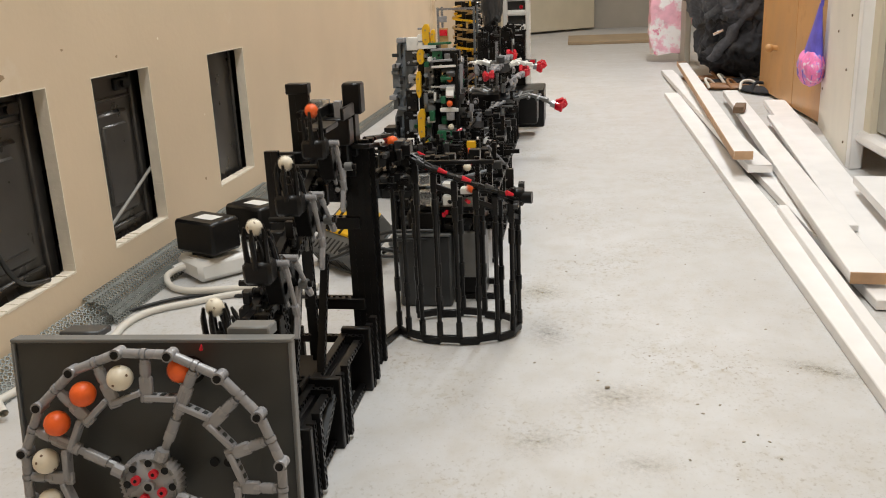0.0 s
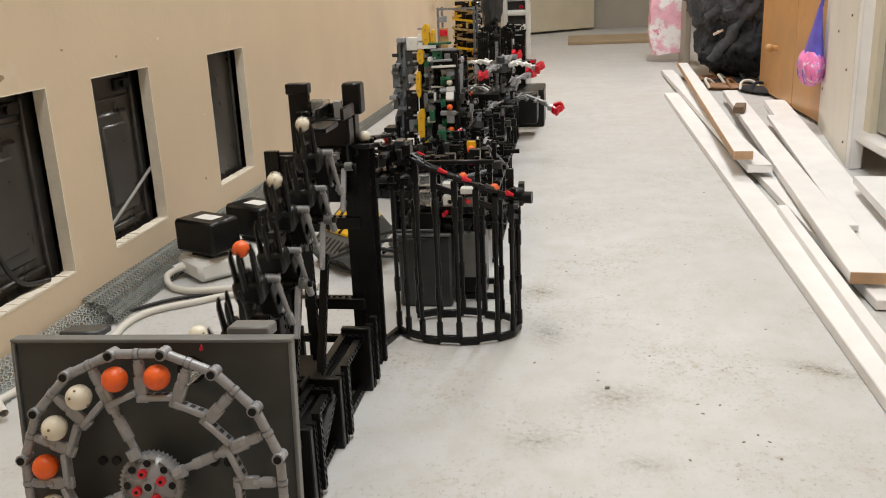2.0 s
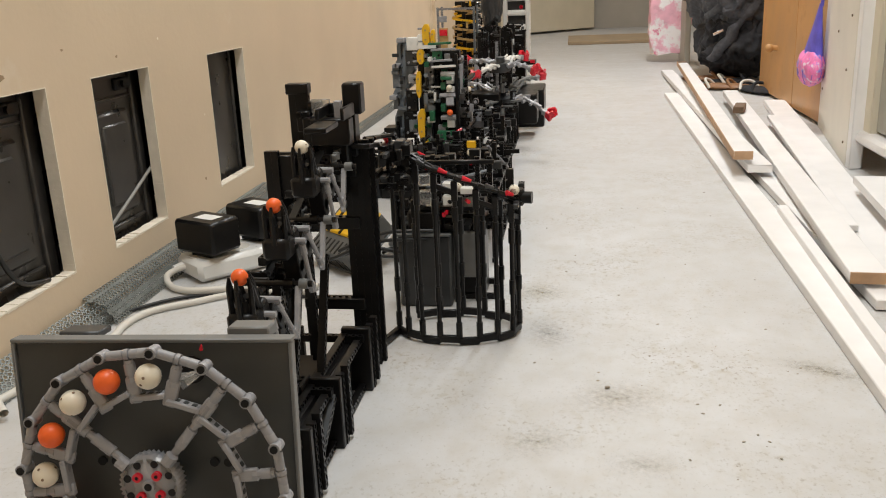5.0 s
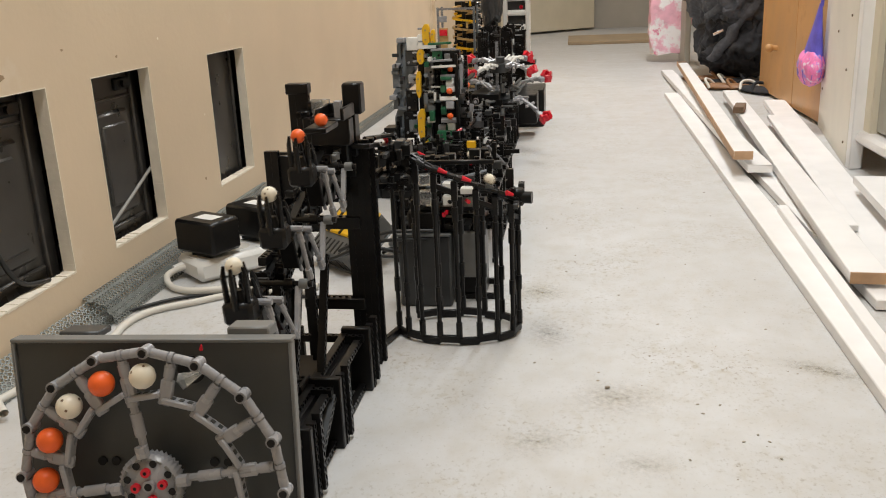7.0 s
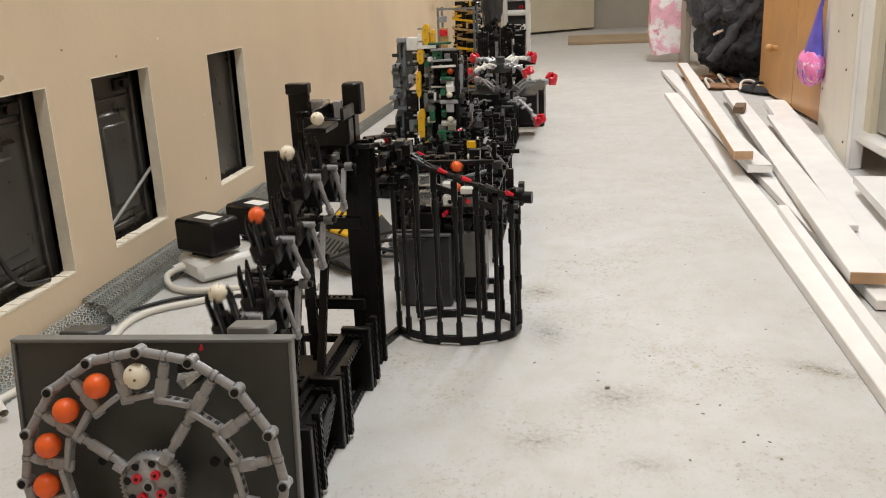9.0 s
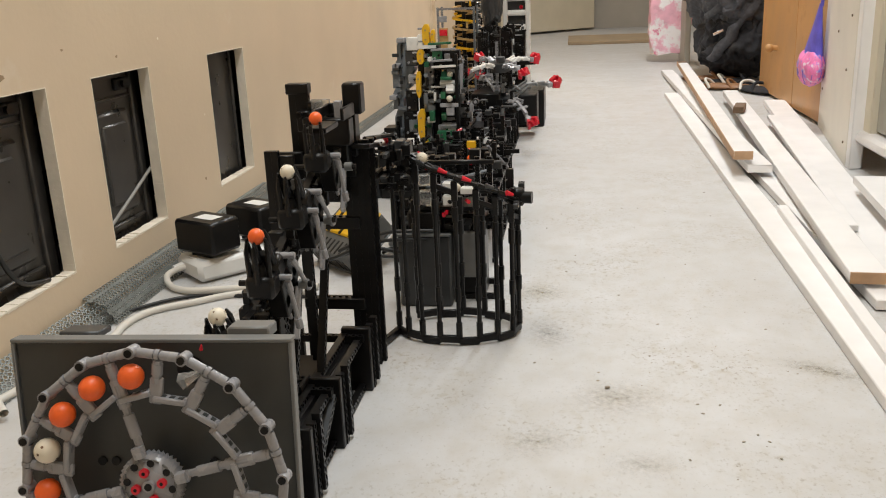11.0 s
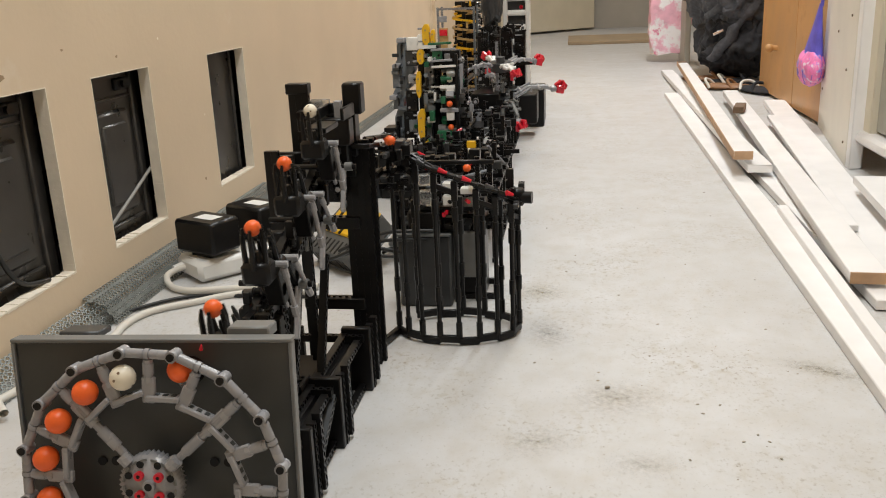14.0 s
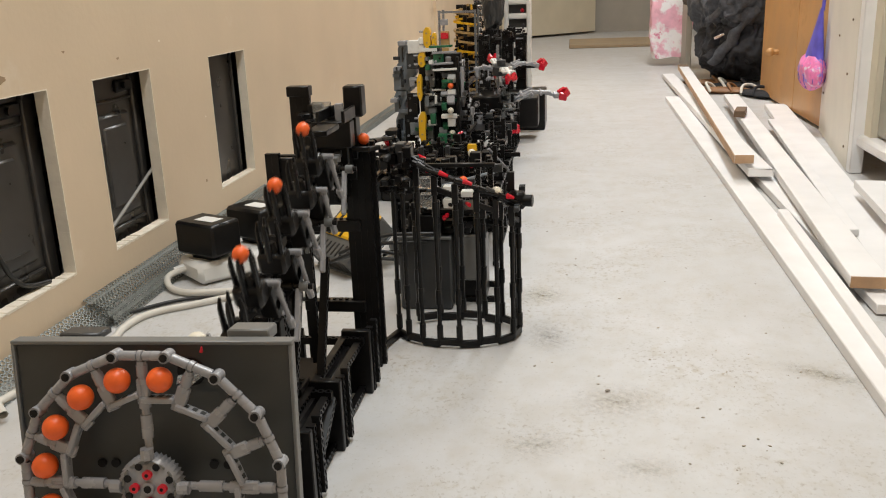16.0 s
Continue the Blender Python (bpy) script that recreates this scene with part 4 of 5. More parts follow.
def gripper():
    """A gripper: a dark cup with five long fingers, on two grey rods; its origin is the middle of the ball it holds."""
    bm = bmesh.new()
    box(bm, (0, 0.001, -0.039), (0.025, 0.020, 0.020), None, 0.003)
    rod(bm, (-0.012, 0, -0.034), (0.012, 0, -0.034), 0.004, 10)
    rod(bm, (0, 0, -0.030), (0, 0, -0.020), 0.006, 10, 0.0035)
    g = part("gripper", bm, BLACK, lift)
    for k in range(5):
        a = radians(36 + 72 * k)
        x, y = math.sin(a), math.cos(a)
        bm = bmesh.new()
        rod(bm, (0.0090 * x, 0.0085 * y, -0.034), (0.0095 * x, 0.0092 * y, -0.008), 0.0026, 6, 0.0022)
        rod(bm, (0.0095 * x, 0.0092 * y, -0.008), (0.0084 * x, 0.0082 * y, 0.0006), 0.0022, 6, 0.0012)
        part("finger", bm, BLACK, g)
    bm = bmesh.new()
    rod(bm, (0.0, 0.012, -0.036), (0.022, 0.012, -0.036), 0.0028, 8)
    rod(bm, (0.018, 0.012, -0.036), (0.021, 0.020, -0.085), 0.0021, 8)
    rod(bm, (0.018, 0.012, -0.040), (0.019, 0.014, -0.050), 0.003, 8)
    rod(bm, (0.0205, 0.0185, -0.078), (0.0212, 0.0205, -0.088), 0.0034, 8)
    part("grey_rod", bm, GREY, g, "light grey push rod")
    bm = bmesh.new()
    rod(bm, (0.004, 0.018, -0.04), (0.009, 0.034, -0.086), 0.0020, 8)
    box(bm, (-0.006, 0.012, -0.042), (0.012, 0.008, 0.012), pose(0, 0, 0, 20), 0.001)
    part("grey_rod", bm, GREY, g, "light grey push rod")
    bm = bmesh.new()
    box(bm, (0.006, 0.018, -0.058), (0.016, 0.014, 0.036), pose(0, 0, 0, 15), 0.001)
    rod(bm, (-0.004, 0.018, -0.062), (0.014, 0.018, -0.062), 0.006, 12)
    part("link_block", bm, BLACK, g)
    return g


first = gripper()
grippers = [first]
for _ in range(6):
    o = copy_thing(first, Matrix.Identity(4))
    o.parent = lift
    grippers.append(o)

dress(lift, 60, (-0.292, 0.62, 0.135), (-0.262, 0.95, 0.165), (BLACK,) * 7 + (DARK, EDGE), 31, 0.37)
dress(lift, 34, (-0.315, 0.972, 0.215), (-0.262, 0.992, 0.325), (BLACK,) * 8 + (DARK,), 32)

# ---- module three: the spiral rail on its ring of posts ----
cage = thing("rail_tower", "black toy-brick ring of posts carrying a sloping ball rail", "toy machine")
CC = Vector((-0.154, 1.120, 0))
CR = 0.0835


def ring(deg, z, r=None):
    """A point on the ring; 0 is the side towards the viewer, positive to +x."""
    a = radians(deg)
    r = CR if r is None else r
    return Vector((CC.x + r * math.sin(a), CC.y - 0.63 * r * math.cos(a), z))


def rail_z(deg):
    return 0.234 - 0.0006 * (min(deg, 80) + 6)


posts = [-76, -50, -31, -13, 5, 24, 43, 66, 90, 114, 137, 158, 180, 203, 228]
for i, a in enumerate(posts):
    zt = rail_z(a) - 0.008
    bm = bmesh.new()
    rod(bm, ring(a, 0.004), ring(a, zt), 0.0030, 8)
    for z0 in (0.012, 0.062, zt - 0.05):
        rod(bm, ring(a, z0), ring(a, z0 + 0.02), 0.0043, 8)
    bar(bm, ring(a, zt - 0.022), ring(a, zt + 0.004), 0.008, 0.008, 0.001, (1, 0, 0))
    part("post", bm, BLACK, cage)
    if i + 1 < len(posts):
        b = posts[i + 1]
        for z0, z1, w in ((0.006 + 0.003 * (i % 2), 0.006 + 0.003 * (i % 2), 0.010), (zt - 0.012, rail_z(b) - 0.02, 0.007)):
            if w < 0.008 and (i % 2 == 0 or a > 100):
                continue
            bm = bmesh.new()
            bar(bm, ring(a, z0), ring(b, z1), 0.006, w, 0.001)
            part("ring_bar", bm, BLACK, cage)
        if a > 110:
            continue
        bm = bmesh.new()
        for dr in (-0.006, 0.006):
            rod(bm, ring(a, rail_z(a) + 0.001, CR + dr), ring(b, rail_z(b) + 0.001, CR + dr), 0.0028, 8)
            rod(bm, ring(a, rail_z(a) + 0.001, CR + dr), ring(a + 6, rail_z(a + 6) + 0.001, CR + dr), 0.0042, 8)
        part("rail", bm, BLACK, cage)
        bm = bmesh.new()
        mid = (a + b) / 2
        rod(bm, ring(mid - 3, rail_z(mid) + 0.006, CR + 0.008), ring(mid + 4, rail_z(mid) + 0.002, CR + 0.010), 0.0036, 8, 0.002)
        if i % 3 != 2:
            part("red_peg", bm, RED, cage, "red connector peg")
        else:
            part("peg", bm, DARK, cage)
for dr in (-0.006, 0.006):
    bm = bmesh.new()
    rod(bm, (-0.243 + dr, 1.03, 0.285), ring(-76, rail_z(-76), CR + dr), 0.0028, 8)
    part("lead_in_rail", bm, BLACK, cage)
part_box("end_stop", ring(80, 0.192), (0.022, 0.02, 0.022), BLACK, cage, 0.003)
bm = bmesh.new()
rod(bm, ring(78, 0.192, CR + 0.008), ring(78, 0.192, CR + 0.022), 0.008, 14)
part("wheel_cap", bm, BLACK, cage)
rq = random.Random(2)
for i in range(16):
    c = (rq.uniform(-0.25, -0.205), rq.uniform(1.03, 1.09), rq.uniform(0.235, 0.272))
    part_box("block", c, (rq.choice((0.006, 0.012)), rq.choice((0.008, 0.02)), rq.choice((0.006, 0.014))), BLACK if i % 6 else DARK, cage, 0.001)
for za, zb in ((0.008, 0.006), (0.232, 0.232)):
    bm = bmesh.new()
    bar(bm, (-0.255, 1.03, za), ring(-76, zb), 0.008, 0.009, 0.001)
    part("tie_bar", bm, BLACK, cage)

dress(cage, 16, (-0.245, 1.06, 0.212), (-0.21, 1.10, 0.240), (BLACK,) * 7 + (DARK,), 41)
dress(cage, 16, (-0.085, 1.09, 0.180), (-0.062, 1.15, 0.205), (BLACK,) * 5 + (DARK, GREY), 42)

# battery box and drive inside the ring
core = thing("drive_unit", "dark grey battery box and motor under transparent ball boxes, three coloured white", "toy machine")
part_box("battery_box", (-0.214, 1.245, 0.055), (0.078, 0.07, 0.11), DARK, core, 0.003)
part_box("battery_box", (-0.150, 1.28, 0.06), (0.042, 0.06, 0.12), BLACK, core, 0.003)
part_box("motor", (-0.215, 1.25, 0.128), (0.05, 0.05, 0.03), BLACK, core, 0.003)
part_box("deck", (-0.165, 1.255, 0.147), (0.11, 0.06, 0.006), BLACK, core, 0.001)
# three boxes are opaque white: the brightness of lit clear plastic as colour
for i, (x, z) in enumerate(((-0.211, 0.163), (-0.176, 0.160), (-0.150, 0.174), (-0.211, 0.190), (-0.176, 0.181))):
    part_box("clear_box", (x, 1.228, z), (0.018, 0.016, (0.022, 0.014, 0.009, 0.016, 0.010)[i]), (CLEAR, LABEL, LABEL, CLEAR, WHITEP)[i], core, 0.001)
part_box("frame_bar", (-0.165, 1.240, 0.169), (0.11, 0.008, 0.005), BLACK, core)
part_box("frame_bar", (-0.165, 1.232, 0.2145), (0.11, 0.008, 0.006), BLACK, core)
for x in (-0.228, -0.194, -0.136, -0.118):
    beam(core, (x, 1.244, 0.14), (x, 1.244, 0.22), BLACK, "y", "upright")
beam(core, (-0.26, 1.30, 0.10), (-0.10, 1.30, 0.10), BLACK, "y", "cross_beam")
rr = random.Random(8)
for i in range(30):
    c = (rr.uniform(-0.25, -0.11), rr.uniform(1.24, 1.31), rr.uniform(0.115, 0.145) if i % 3 else rr.uniform(0.2, 0.225))
    part_box("block", c, (rr.choice((0.008, 0.016, 0.024)), rr.choice((0.008, 0.016)), rr.choice((0.006, 0.012, 0.02))), rr.choice((BLACK,) * 6 + (DARK,)), core, 0.001)
for i in range(9):
    bm = bmesh.new()
    c = Vector((rr.uniform(-0.22, -0.11), 1.228, rr.uniform(0.13, 0.16)))
    rod(bm, c, c + Vector((rr.uniform(-0.008, 0.008), -0.01, 0)), 0.003, 8)
    part("peg", bm, RED if i % 3 == 0 else BLACK, core)
for y in (1.25, 1.32):
    beam(core, (-0.23, y, 0.004), (-0.11, y, 0.004), BLACK, "z", "foot")

dress(core, 60, (-0.25, 1.232, 0.116), (-0.10, 1.30, 0.143), (BLACK,) * 9 + (DARK,), 51)
part_box("lid_edge", (-0.214, 1.2095, 0.1115), (0.080, 0.004, 0.004), EDGE, core, 0.0005)
part_box("battery_cover", (-0.155, 1.235, 0.075), (0.034, 0.012, 0.07), EDGE, core, 0.002)
part_box("plug", (-0.262, 1.235, 0.094), (0.018, 0.016, 0.014), EDGE, core, 0.003)

# ---- module four: black stacker with a yellow guide ----
stack = thing("stacker", "low black toy-brick stacker with a yellow ball guide", "toy machine")
rr = random.Random(21)
for x in (-0.30, -0.24, -0.175, -0.13):
    beam(stack, (x, 1.42, 0.006), (x, 1.84, 0.006))
    beam(stack, (x, 1.42, 0.115), (x, 1.84, 0.115))
for y in (1.43, 1.50, 1.57, 1.64, 1.71, 1.78, 1.835):
    for x in (-0.30, -0.13):
        beam(stack, (x, y, 0.0), (x, y, 0.12 + 0.02 * rr.random()), BLACK, "x", "upright")
    beam(stack, (-0.30, y, 0.122), (-0.128, y, 0.122), BLACK, "z", "cross_beam")
part_box("battery_box", (-0.292, 1.47, 0.075), (0.036, 0.05, 0.15), BLACK, stack, 0.003)
for i in range(4):
    part_box("print_bar", (-0.292, 1.4445, 0.13 - 0.012 * i), (0.022 - 0.004 * (i % 2), 0.0006, 0.003), GREY, stack, 0.0)
part_box("deck", (-0.22, 1.60, 0.09), (0.15, 0.34, 0.02), BLACK, stack, 0.002)
part_box("guide", (-0.174, 1.512, 0.19), (0.018, 0.008, 0.012), YELLOW, stack, 0.001)
beam(stack, (-0.185, 1.512, 0.11), (-0.185, 1.512, 0.2), BLACK, "y", "upright")
beam(stack, (-0.163, 1.512, 0.11), (-0.163, 1.512, 0.2), BLACK, "y", "upright")
bm = bmesh.new()
rod(bm, (-0.25, 1.46, 0.125), (-0.13, 1.50, 0.150), 0.003, 8)
part("axle", bm, BLUEGREY, stack)
for i in range(70):
    bm = bmesh.new()
    c = (rr.uniform(-0.31, -0.135), rr.uniform(1.44, 1.84), rr.uniform(0.10, 0.16))
    box(bm, c, (rr.choice((0.008, 0.016, 0.024)), rr.choice((0.008, 0.016, 0.032)), rr.choice((0.008, 0.016, 0.03))), None, 0.0008)
    part("block", bm, rr.choice((BLACK,) * 9 + (DARK, GREY)), stack)
for i in range(24):
    bm = bmesh.new()
    c = Vector((rr.uniform(-0.31, -0.135), rr.uniform(1.44, 1.84), rr.uniform(0.13, 0.17)))
    rod(bm, c, c + Vector((rr.uniform(-0.02, 0.02), rr.uniform(-0.02, 0.02), rr.uniform(-0.005, 0.012))), 0.003, 8)
    part("peg", bm, rr.choice((BLACK, BLACK, BLACK, GREY, RED)), stack)
bm = bmesh.new()
rod(bm, (-0.16, 1.66, 0.16), (-0.125, 1.70, 0.11), 0.003, 8)
part("axle", bm, GREY, stack)

dress(stack, 150, (-0.31, 1.43, 0.105), (-0.13, 1.84, 0.165), (BLACK,) * 10 + (DARK, DARK), 61)

# ---- module five: the tall wheel lift with green, yellow and grey pieces ----
tall = thing("wheel_lift", "tall toy-brick wheel lift in grey, yellow and green", "toy machine")


def blk(name, x, y, z, w, d, h, mat):
    """A piece of the wheel lift: pointed yellow arcs, shouldered grey panels, else a block; with pegs on its face."""
    outline = {"yellow_arc": ((-0.5, -0.28), (-0.5, 0.30), (-0.15, 0.5), (0.3, 0.5), (0.5, 0.3), (0.38, 0.0), (0.5, -0.3), (0.2, -0.5), (-0.15, -0.5)),
               "grey_panel": ((-0.5, -0.5), (-0.5, 0.2), (-0.25, 0.5), (0.5, 0.5), (0.5, 0.1), (0.3, -0.1), (0.3, -0.5))}.get(name)
    if outline:
        bm = bmesh.new()
        face = bm.faces.new([bm.verts.new((x + p * w, y - d / 2, z + q * h)) for p, q in outline])
        back = bmesh.ops.extrude_face_region(bm, geom=[face])
        bmesh.ops.translate(bm, vec=(0, d, 0), verts=[v for v in back["geom"] if isinstance(v, bmesh.types.BMVert)])
        bmesh.ops.recalc_face_normals(bm, faces=bm.faces[:])
        bmesh.ops.bevel(bm, geom=bm.edges[:], offset=0.0006, segments=1, affect="EDGES", profile=0.5)
        o = part(name, bm, mat, tall)
        for k in (-0.22, 0.22):
            bm = bmesh.new()
            c = Vector((x - 0.05 * w, y - d / 2, z + k * h))
            rod(bm, c + Vector((0, 0.001, 0)), c + Vector((0, -0.0008, 0)), 0.0024, 8)
            part("pin_hole", bm, TAN if name == "yellow_arc" else DARK, tall)
        if name == "yellow_arc":
            for k in (-1, 1):
                bm = bmesh.new()
                c = Vector((x - w * 0.5, y - d * 0.2, z + k * h * 0.3))
                rod(bm, c, c + Vector((-0.010, 0, 0)), 0.0022, 8)
                part("peg", bm, GREY, tall)
        else:
            part_box("ridge", (x - 0.1 * w, y - d / 2 - 0.001, z - 0.05 * h), (w * 0.12, 0.003, h * 0.6), DARK, tall, 0.0005)
        return o
    o = part_box(name, (x, y, z), (w, d, h), mat, tall, 0.0012)
    if w > 0.018 and h > 0.02 and mat not in (WHITEP,):
        for k in range(2 + (h > 0.04)):
            bm = bmesh.new()
            c = Vector((x + (k % 2 - 0.5) * w * 0.45, y - d / 2, z + (k - 1) * h * 0.28))
            rod(bm, c, c + Vector((0, -0.004, 0)), 0.0028, 8)
            part("peg", bm, (GREY, BLACK, DARK)[k % 3], tall)
    return o


blk("grey_panel", -0.3879, 2.055, 0.2646, 0.0518, 0.05, 0.0655, BLUEGREY)
blk("grey_panel", -0.3869, 2.052, 0.3180, 0.0271, 0.045, 0.0527, BLUEGREY)
blk("grey_panel", -0.3993, 2.055, 0.2094, 0.0309, 0.05, 0.0519, BLUEGREY)
blk("grey_panel", -0.3953, 2.055, 0.1504, 0.0359, 0.05, 0.0717, BLUEGREY)
blk("grey_panel", -0.4000, 2.025, 0.2851, 0.0196, 0.03, 0.0096, GREY)
blk("clip", -0.4099, 2.015, 0.2135, 0.0165, 0.03, 0.0096, GREY)
blk("clip", -0.3871, 2.025, 0.3415, 0.0185, 0.03, 0.0108, GREY)
blk("dark_block", -0.3600, 2.000, 0.3037, 0.0275, 0.02, 0.0363, DARK)
blk("dark_block", -0.3638, 2.000, 0.2057, 0.0256, 0.02, 0.0485, BLACK)
blk("dark_block", -0.3701, 2.000, 0.1516, 0.0281, 0.02, 0.0609, BLACK)
blk("grey_block", -0.3581, 1.995, 0.2561, 0.0207, 0.02, 0.0207, GREY)
blk("grey_block", -0.3616, 1.995, 0.1500, 0.0201, 0.02, 0.0282, BLUEGREY)
blk("white_cap", -0.3507, 2.000, 0.3343, 0.0364, 0.03, 0.0283, WHITEP)
blk("white_block", -0.3359, 1.990, 0.3401, 0.0136, 0.02, 0.0288, WHITEP)
blk("yellow_arc", -0.3224, 1.985, 0.3538, 0.0166, 0.02, 0.0460, YELLOW)
blk("yellow_arc", -0.3079, 1.990, 0.3464, 0.0099, 0.02, 0.0359, YELLOW)
blk("yellow_arc", -0.3350, 1.973, 0.3068, 0.0163, 0.016, 0.0320, YELLOW)
blk("yellow_arc", -0.3412, 1.968, 0.2460, 0.0118, 0.016, 0.0581, YELLOW)
blk("yellow_arc", -0.3382, 1.968, 0.1562, 0.0175, 0.016, 0.0697, YELLOW)
blk("yellow_arc", -0.3301, 1.963, 0.1032, 0.0129, 0.016, 0.0381, YELLOW)
blk("grey_column", -0.3205, 1.995, 0.2718, 0.0205, 0.02, 0.0540, GREY)
blk("grey_column", -0.3254, 1.995, 0.2134, 0.0207, 0.02, 0.0640, BLUEGREY)
blk("grey_column", -0.3267, 1.995, 0.1354, 0.0163, 0.02, 0.0560, BLUEGREY)
blk("green_panel", -0.2963, 1.962, 0.3104, 0.0215, 0.014, 0.0223, GREEN)
blk("green_panel", -0.3125, 1.962, 0.1766, 0.0119, 0.014, 0.0228, GREEN)
blk("green_panel", -0.2822, 1.957, 0.1230, 0.0397, 0.014, 0.0404, GREEN)
blk("green_panel", -0.2775, 1.957, 0.2598, 0.0247, 0.01, 0.0072, GREEN)
blk("black_frame", -0.2780, 1.990, 0.2982, 0.0585, 0.03, 0.0411, BLACK)
blk("black_frame", -0.2539, 1.985, 0.1320, 0.0320, 0.03, 0.0648, BLACK)
blk("black_frame", -0.2536, 1.956, 0.2173, 0.0075, 0.012, 0.1908, BLACK)
blk("grey_link", -0.2437, 1.959, 0.2573, 0.0071, 0.008, 0.0660, GREY)
blk("grey_link", -0.2228, 1.959, 0.1928, 0.0090, 0.008, 0.0181, GREY)
blk("black_base", -0.2733, 2.000, 0.0927, 0.0764, 0.05, 0.0607, BLACK)
blk("dark_block", -0.4123, 1.985, 0.1365, 0.0280, 0.05, 0.0282, BLACK)
blk("grey_link", -0.2960, 1.945, 0.0991, 0.0069, 0.01, 0.0139, GREY)
part_box("motor_case", (-0.40, 1.93, 0.06), (0.06, 0.07, 0.12), BLACK, tall, 0.004)
part_box("motor_case", (-0.345, 1.92, 0.045), (0.05, 0.06, 0.09), BLACK, tall, 0.004)
part_box("black_core", (-0.325, 2.03, 0.19), (0.05, 0.04, 0.28), BLACK, tall, 0.003)
rr = random.Random(3)
for i in range(34):
    c = (rr.uniform(-0.345, -0.225), rr.uniform(1.955, 1.985), rr.uniform(0.07, 0.33))
    part_box("small_block", c, (rr.choice((0.006, 0.012, 0.018)), 0.012, rr.choice((0.006, 0.012, 0.02))), rr.choice((BLACK, BLACK, BLACK, BLUEGREY, GREY, WHITEP, GREEN)), tall, 0.001)
for y in (2.0, 2.08):
    for x in (-0.40, -0.36):
        beam(tall, (x, y, 0.0), (x, y, 0.16), BLACK, "y", "upright")
for z in (0.05, 0.14, 0.25):
    beam(tall, (-0.235, 1.97, z), (-0.235, 2.13, z), BLACK)
for x in (-0.30, -0.24):
    beam(tall, (x, 2.02, 0.0), (x, 2.02, 0.3), BLACK, "y", "upright")
bm = bmesh.new()
rod(bm, (-0.212, 1.955, 0.208), (-0.212, 1.940, 0.208), 0.007, 14)
part("cog", bm, DARK, tall)
bm = bmesh.new()
rod(bm, (-0.212, 1.9398, 0.208), (-0.212, 1.939, 0.208), 0.0035, 10)
part("cog_hole", bm, GREY, tall)
dress(tall, 26, (-0.328, 1.972, 0.09), (-0.298, 1.982, 0.33), (GREY, GREY, BLUEGREY, WHITEP, GREEN, BLACK), 71)
dress(tall, 24, (-0.250, 1.966, 0.08), (-0.225, 1.980, 0.30), (BLACK, BLACK, BLACK, DARK, GREY), 74)
dress(tall, 12, (-0.405, 2.020, 0.12), (-0.375, 2.026, 0.31), (BLUEGREY, BLUEGREY, DARK), 72)
for i, z in enumerate((0.298, 0.285, 0.335, 0.322)):
    bm = bmesh.new()
    bar(bm, (-0.315 + 0.006 * (i % 2), 1.955, z), (-0.262 + 0.008 * (i % 2), 1.950, z + 0.002), 0.006, 0.005, 0.0008)
    part("top_rod", bm, (GREY, WHITEP, GREEN, GREY)[i], tall)
dress(tall, 40, (-0.43, 1.90, 0.01), (-0.33, 1.95, 0.12), (BLACK,) * 4 + (DARK, BLUEGREY), 73)
# its turning drum, seen edge on, with ball holders round the rim
bm = bmesh.new()
rod(bm, (-0.018, 0, 0), (0.022, 0, 0), 0.084, 28)
drum = part("drum", bm, BLACK, tall)
for k in range(12):
    m = Matrix.Rotation(radians(30 * k), 4, "X")
    for nm, c, w, mt in (("bar", (0.0, -0.094, -0.010), (0.042, 0.014, 0.009), (WHITEP, GREY, GREY)[k % 3]), ("holder", (0.002, -0.094, -0.024), (0.018, 0.012, 0.018), (GREY, WHITEP)[k % 2]),
                         ("green_stop", (-0.014, -0.090, 0.012), (0.012, 0.012, 0.016), GREEN), ("link", (0.018, -0.088, 0.010), (0.006, 0.010, 0.03), (BLACK, GREY)[k % 2])):
        bm = bmesh.new()
        box(bm, m @ Vector(c), w, m, 0.0012)
        part(nm, bm, mt, drum)

low_box = thing("motor_box", "dark grey motor box lying tilted by the wall", "motor", pose(-0.455, 1.93, 0.002, 8, 0, -35))
part_box("case", (0, 0, 0.032), (0.075, 0.06, 0.062), DARK, low_box, 0.004)
part_box("face_plate", (0, -0.0305, 0.034), (0.06, 0.002, 0.045), BLACK, low_box, 0.0008)
tagged(tube("black_cable", [(-0.50, 1.90, 0.05), (-0.52, 1.93, 0.10), (-0.48, 1.96, 0.11), (-0.43, 1.98, 0.07)], 0.0025, CABLEB), "black cable looping over the motor box", "cable")

# ---- module six: the carousel of arms with red grabbers ----
caro = thing("arm_carousel", "toy-brick carousel of grey arms with red grabbers", "toy machine")
for x in (-0.27, -0.22, -0.165):
    beam(caro, (x, 2.10, 0.006), (x, 2.70, 0.006))
    beam(caro, (x, 2.10, 0.10), (x, 2.62, 0.10))
for y in (2.12, 2.22, 2.32, 2.42, 2.54, 2.66):
    for x in (-0.30, -0.165):
        beam(caro, (x, y, 0.0), (x, y, 0.105), BLACK, "x", "upright")
part_box("deck", (-0.23, 2.3, 0.105), (0.13, 0.34, 0.014), BLACK, caro, 0.002)
part_box("out_tray", (-0.30, 2.44, 0.1075), (0.018, 0.62, 0.006), BLACK, caro)
part_box("gear_box", (-0.235, 2.45, 0.14), (0.08, 0.10, 0.06), BLACK, caro, 0.003)
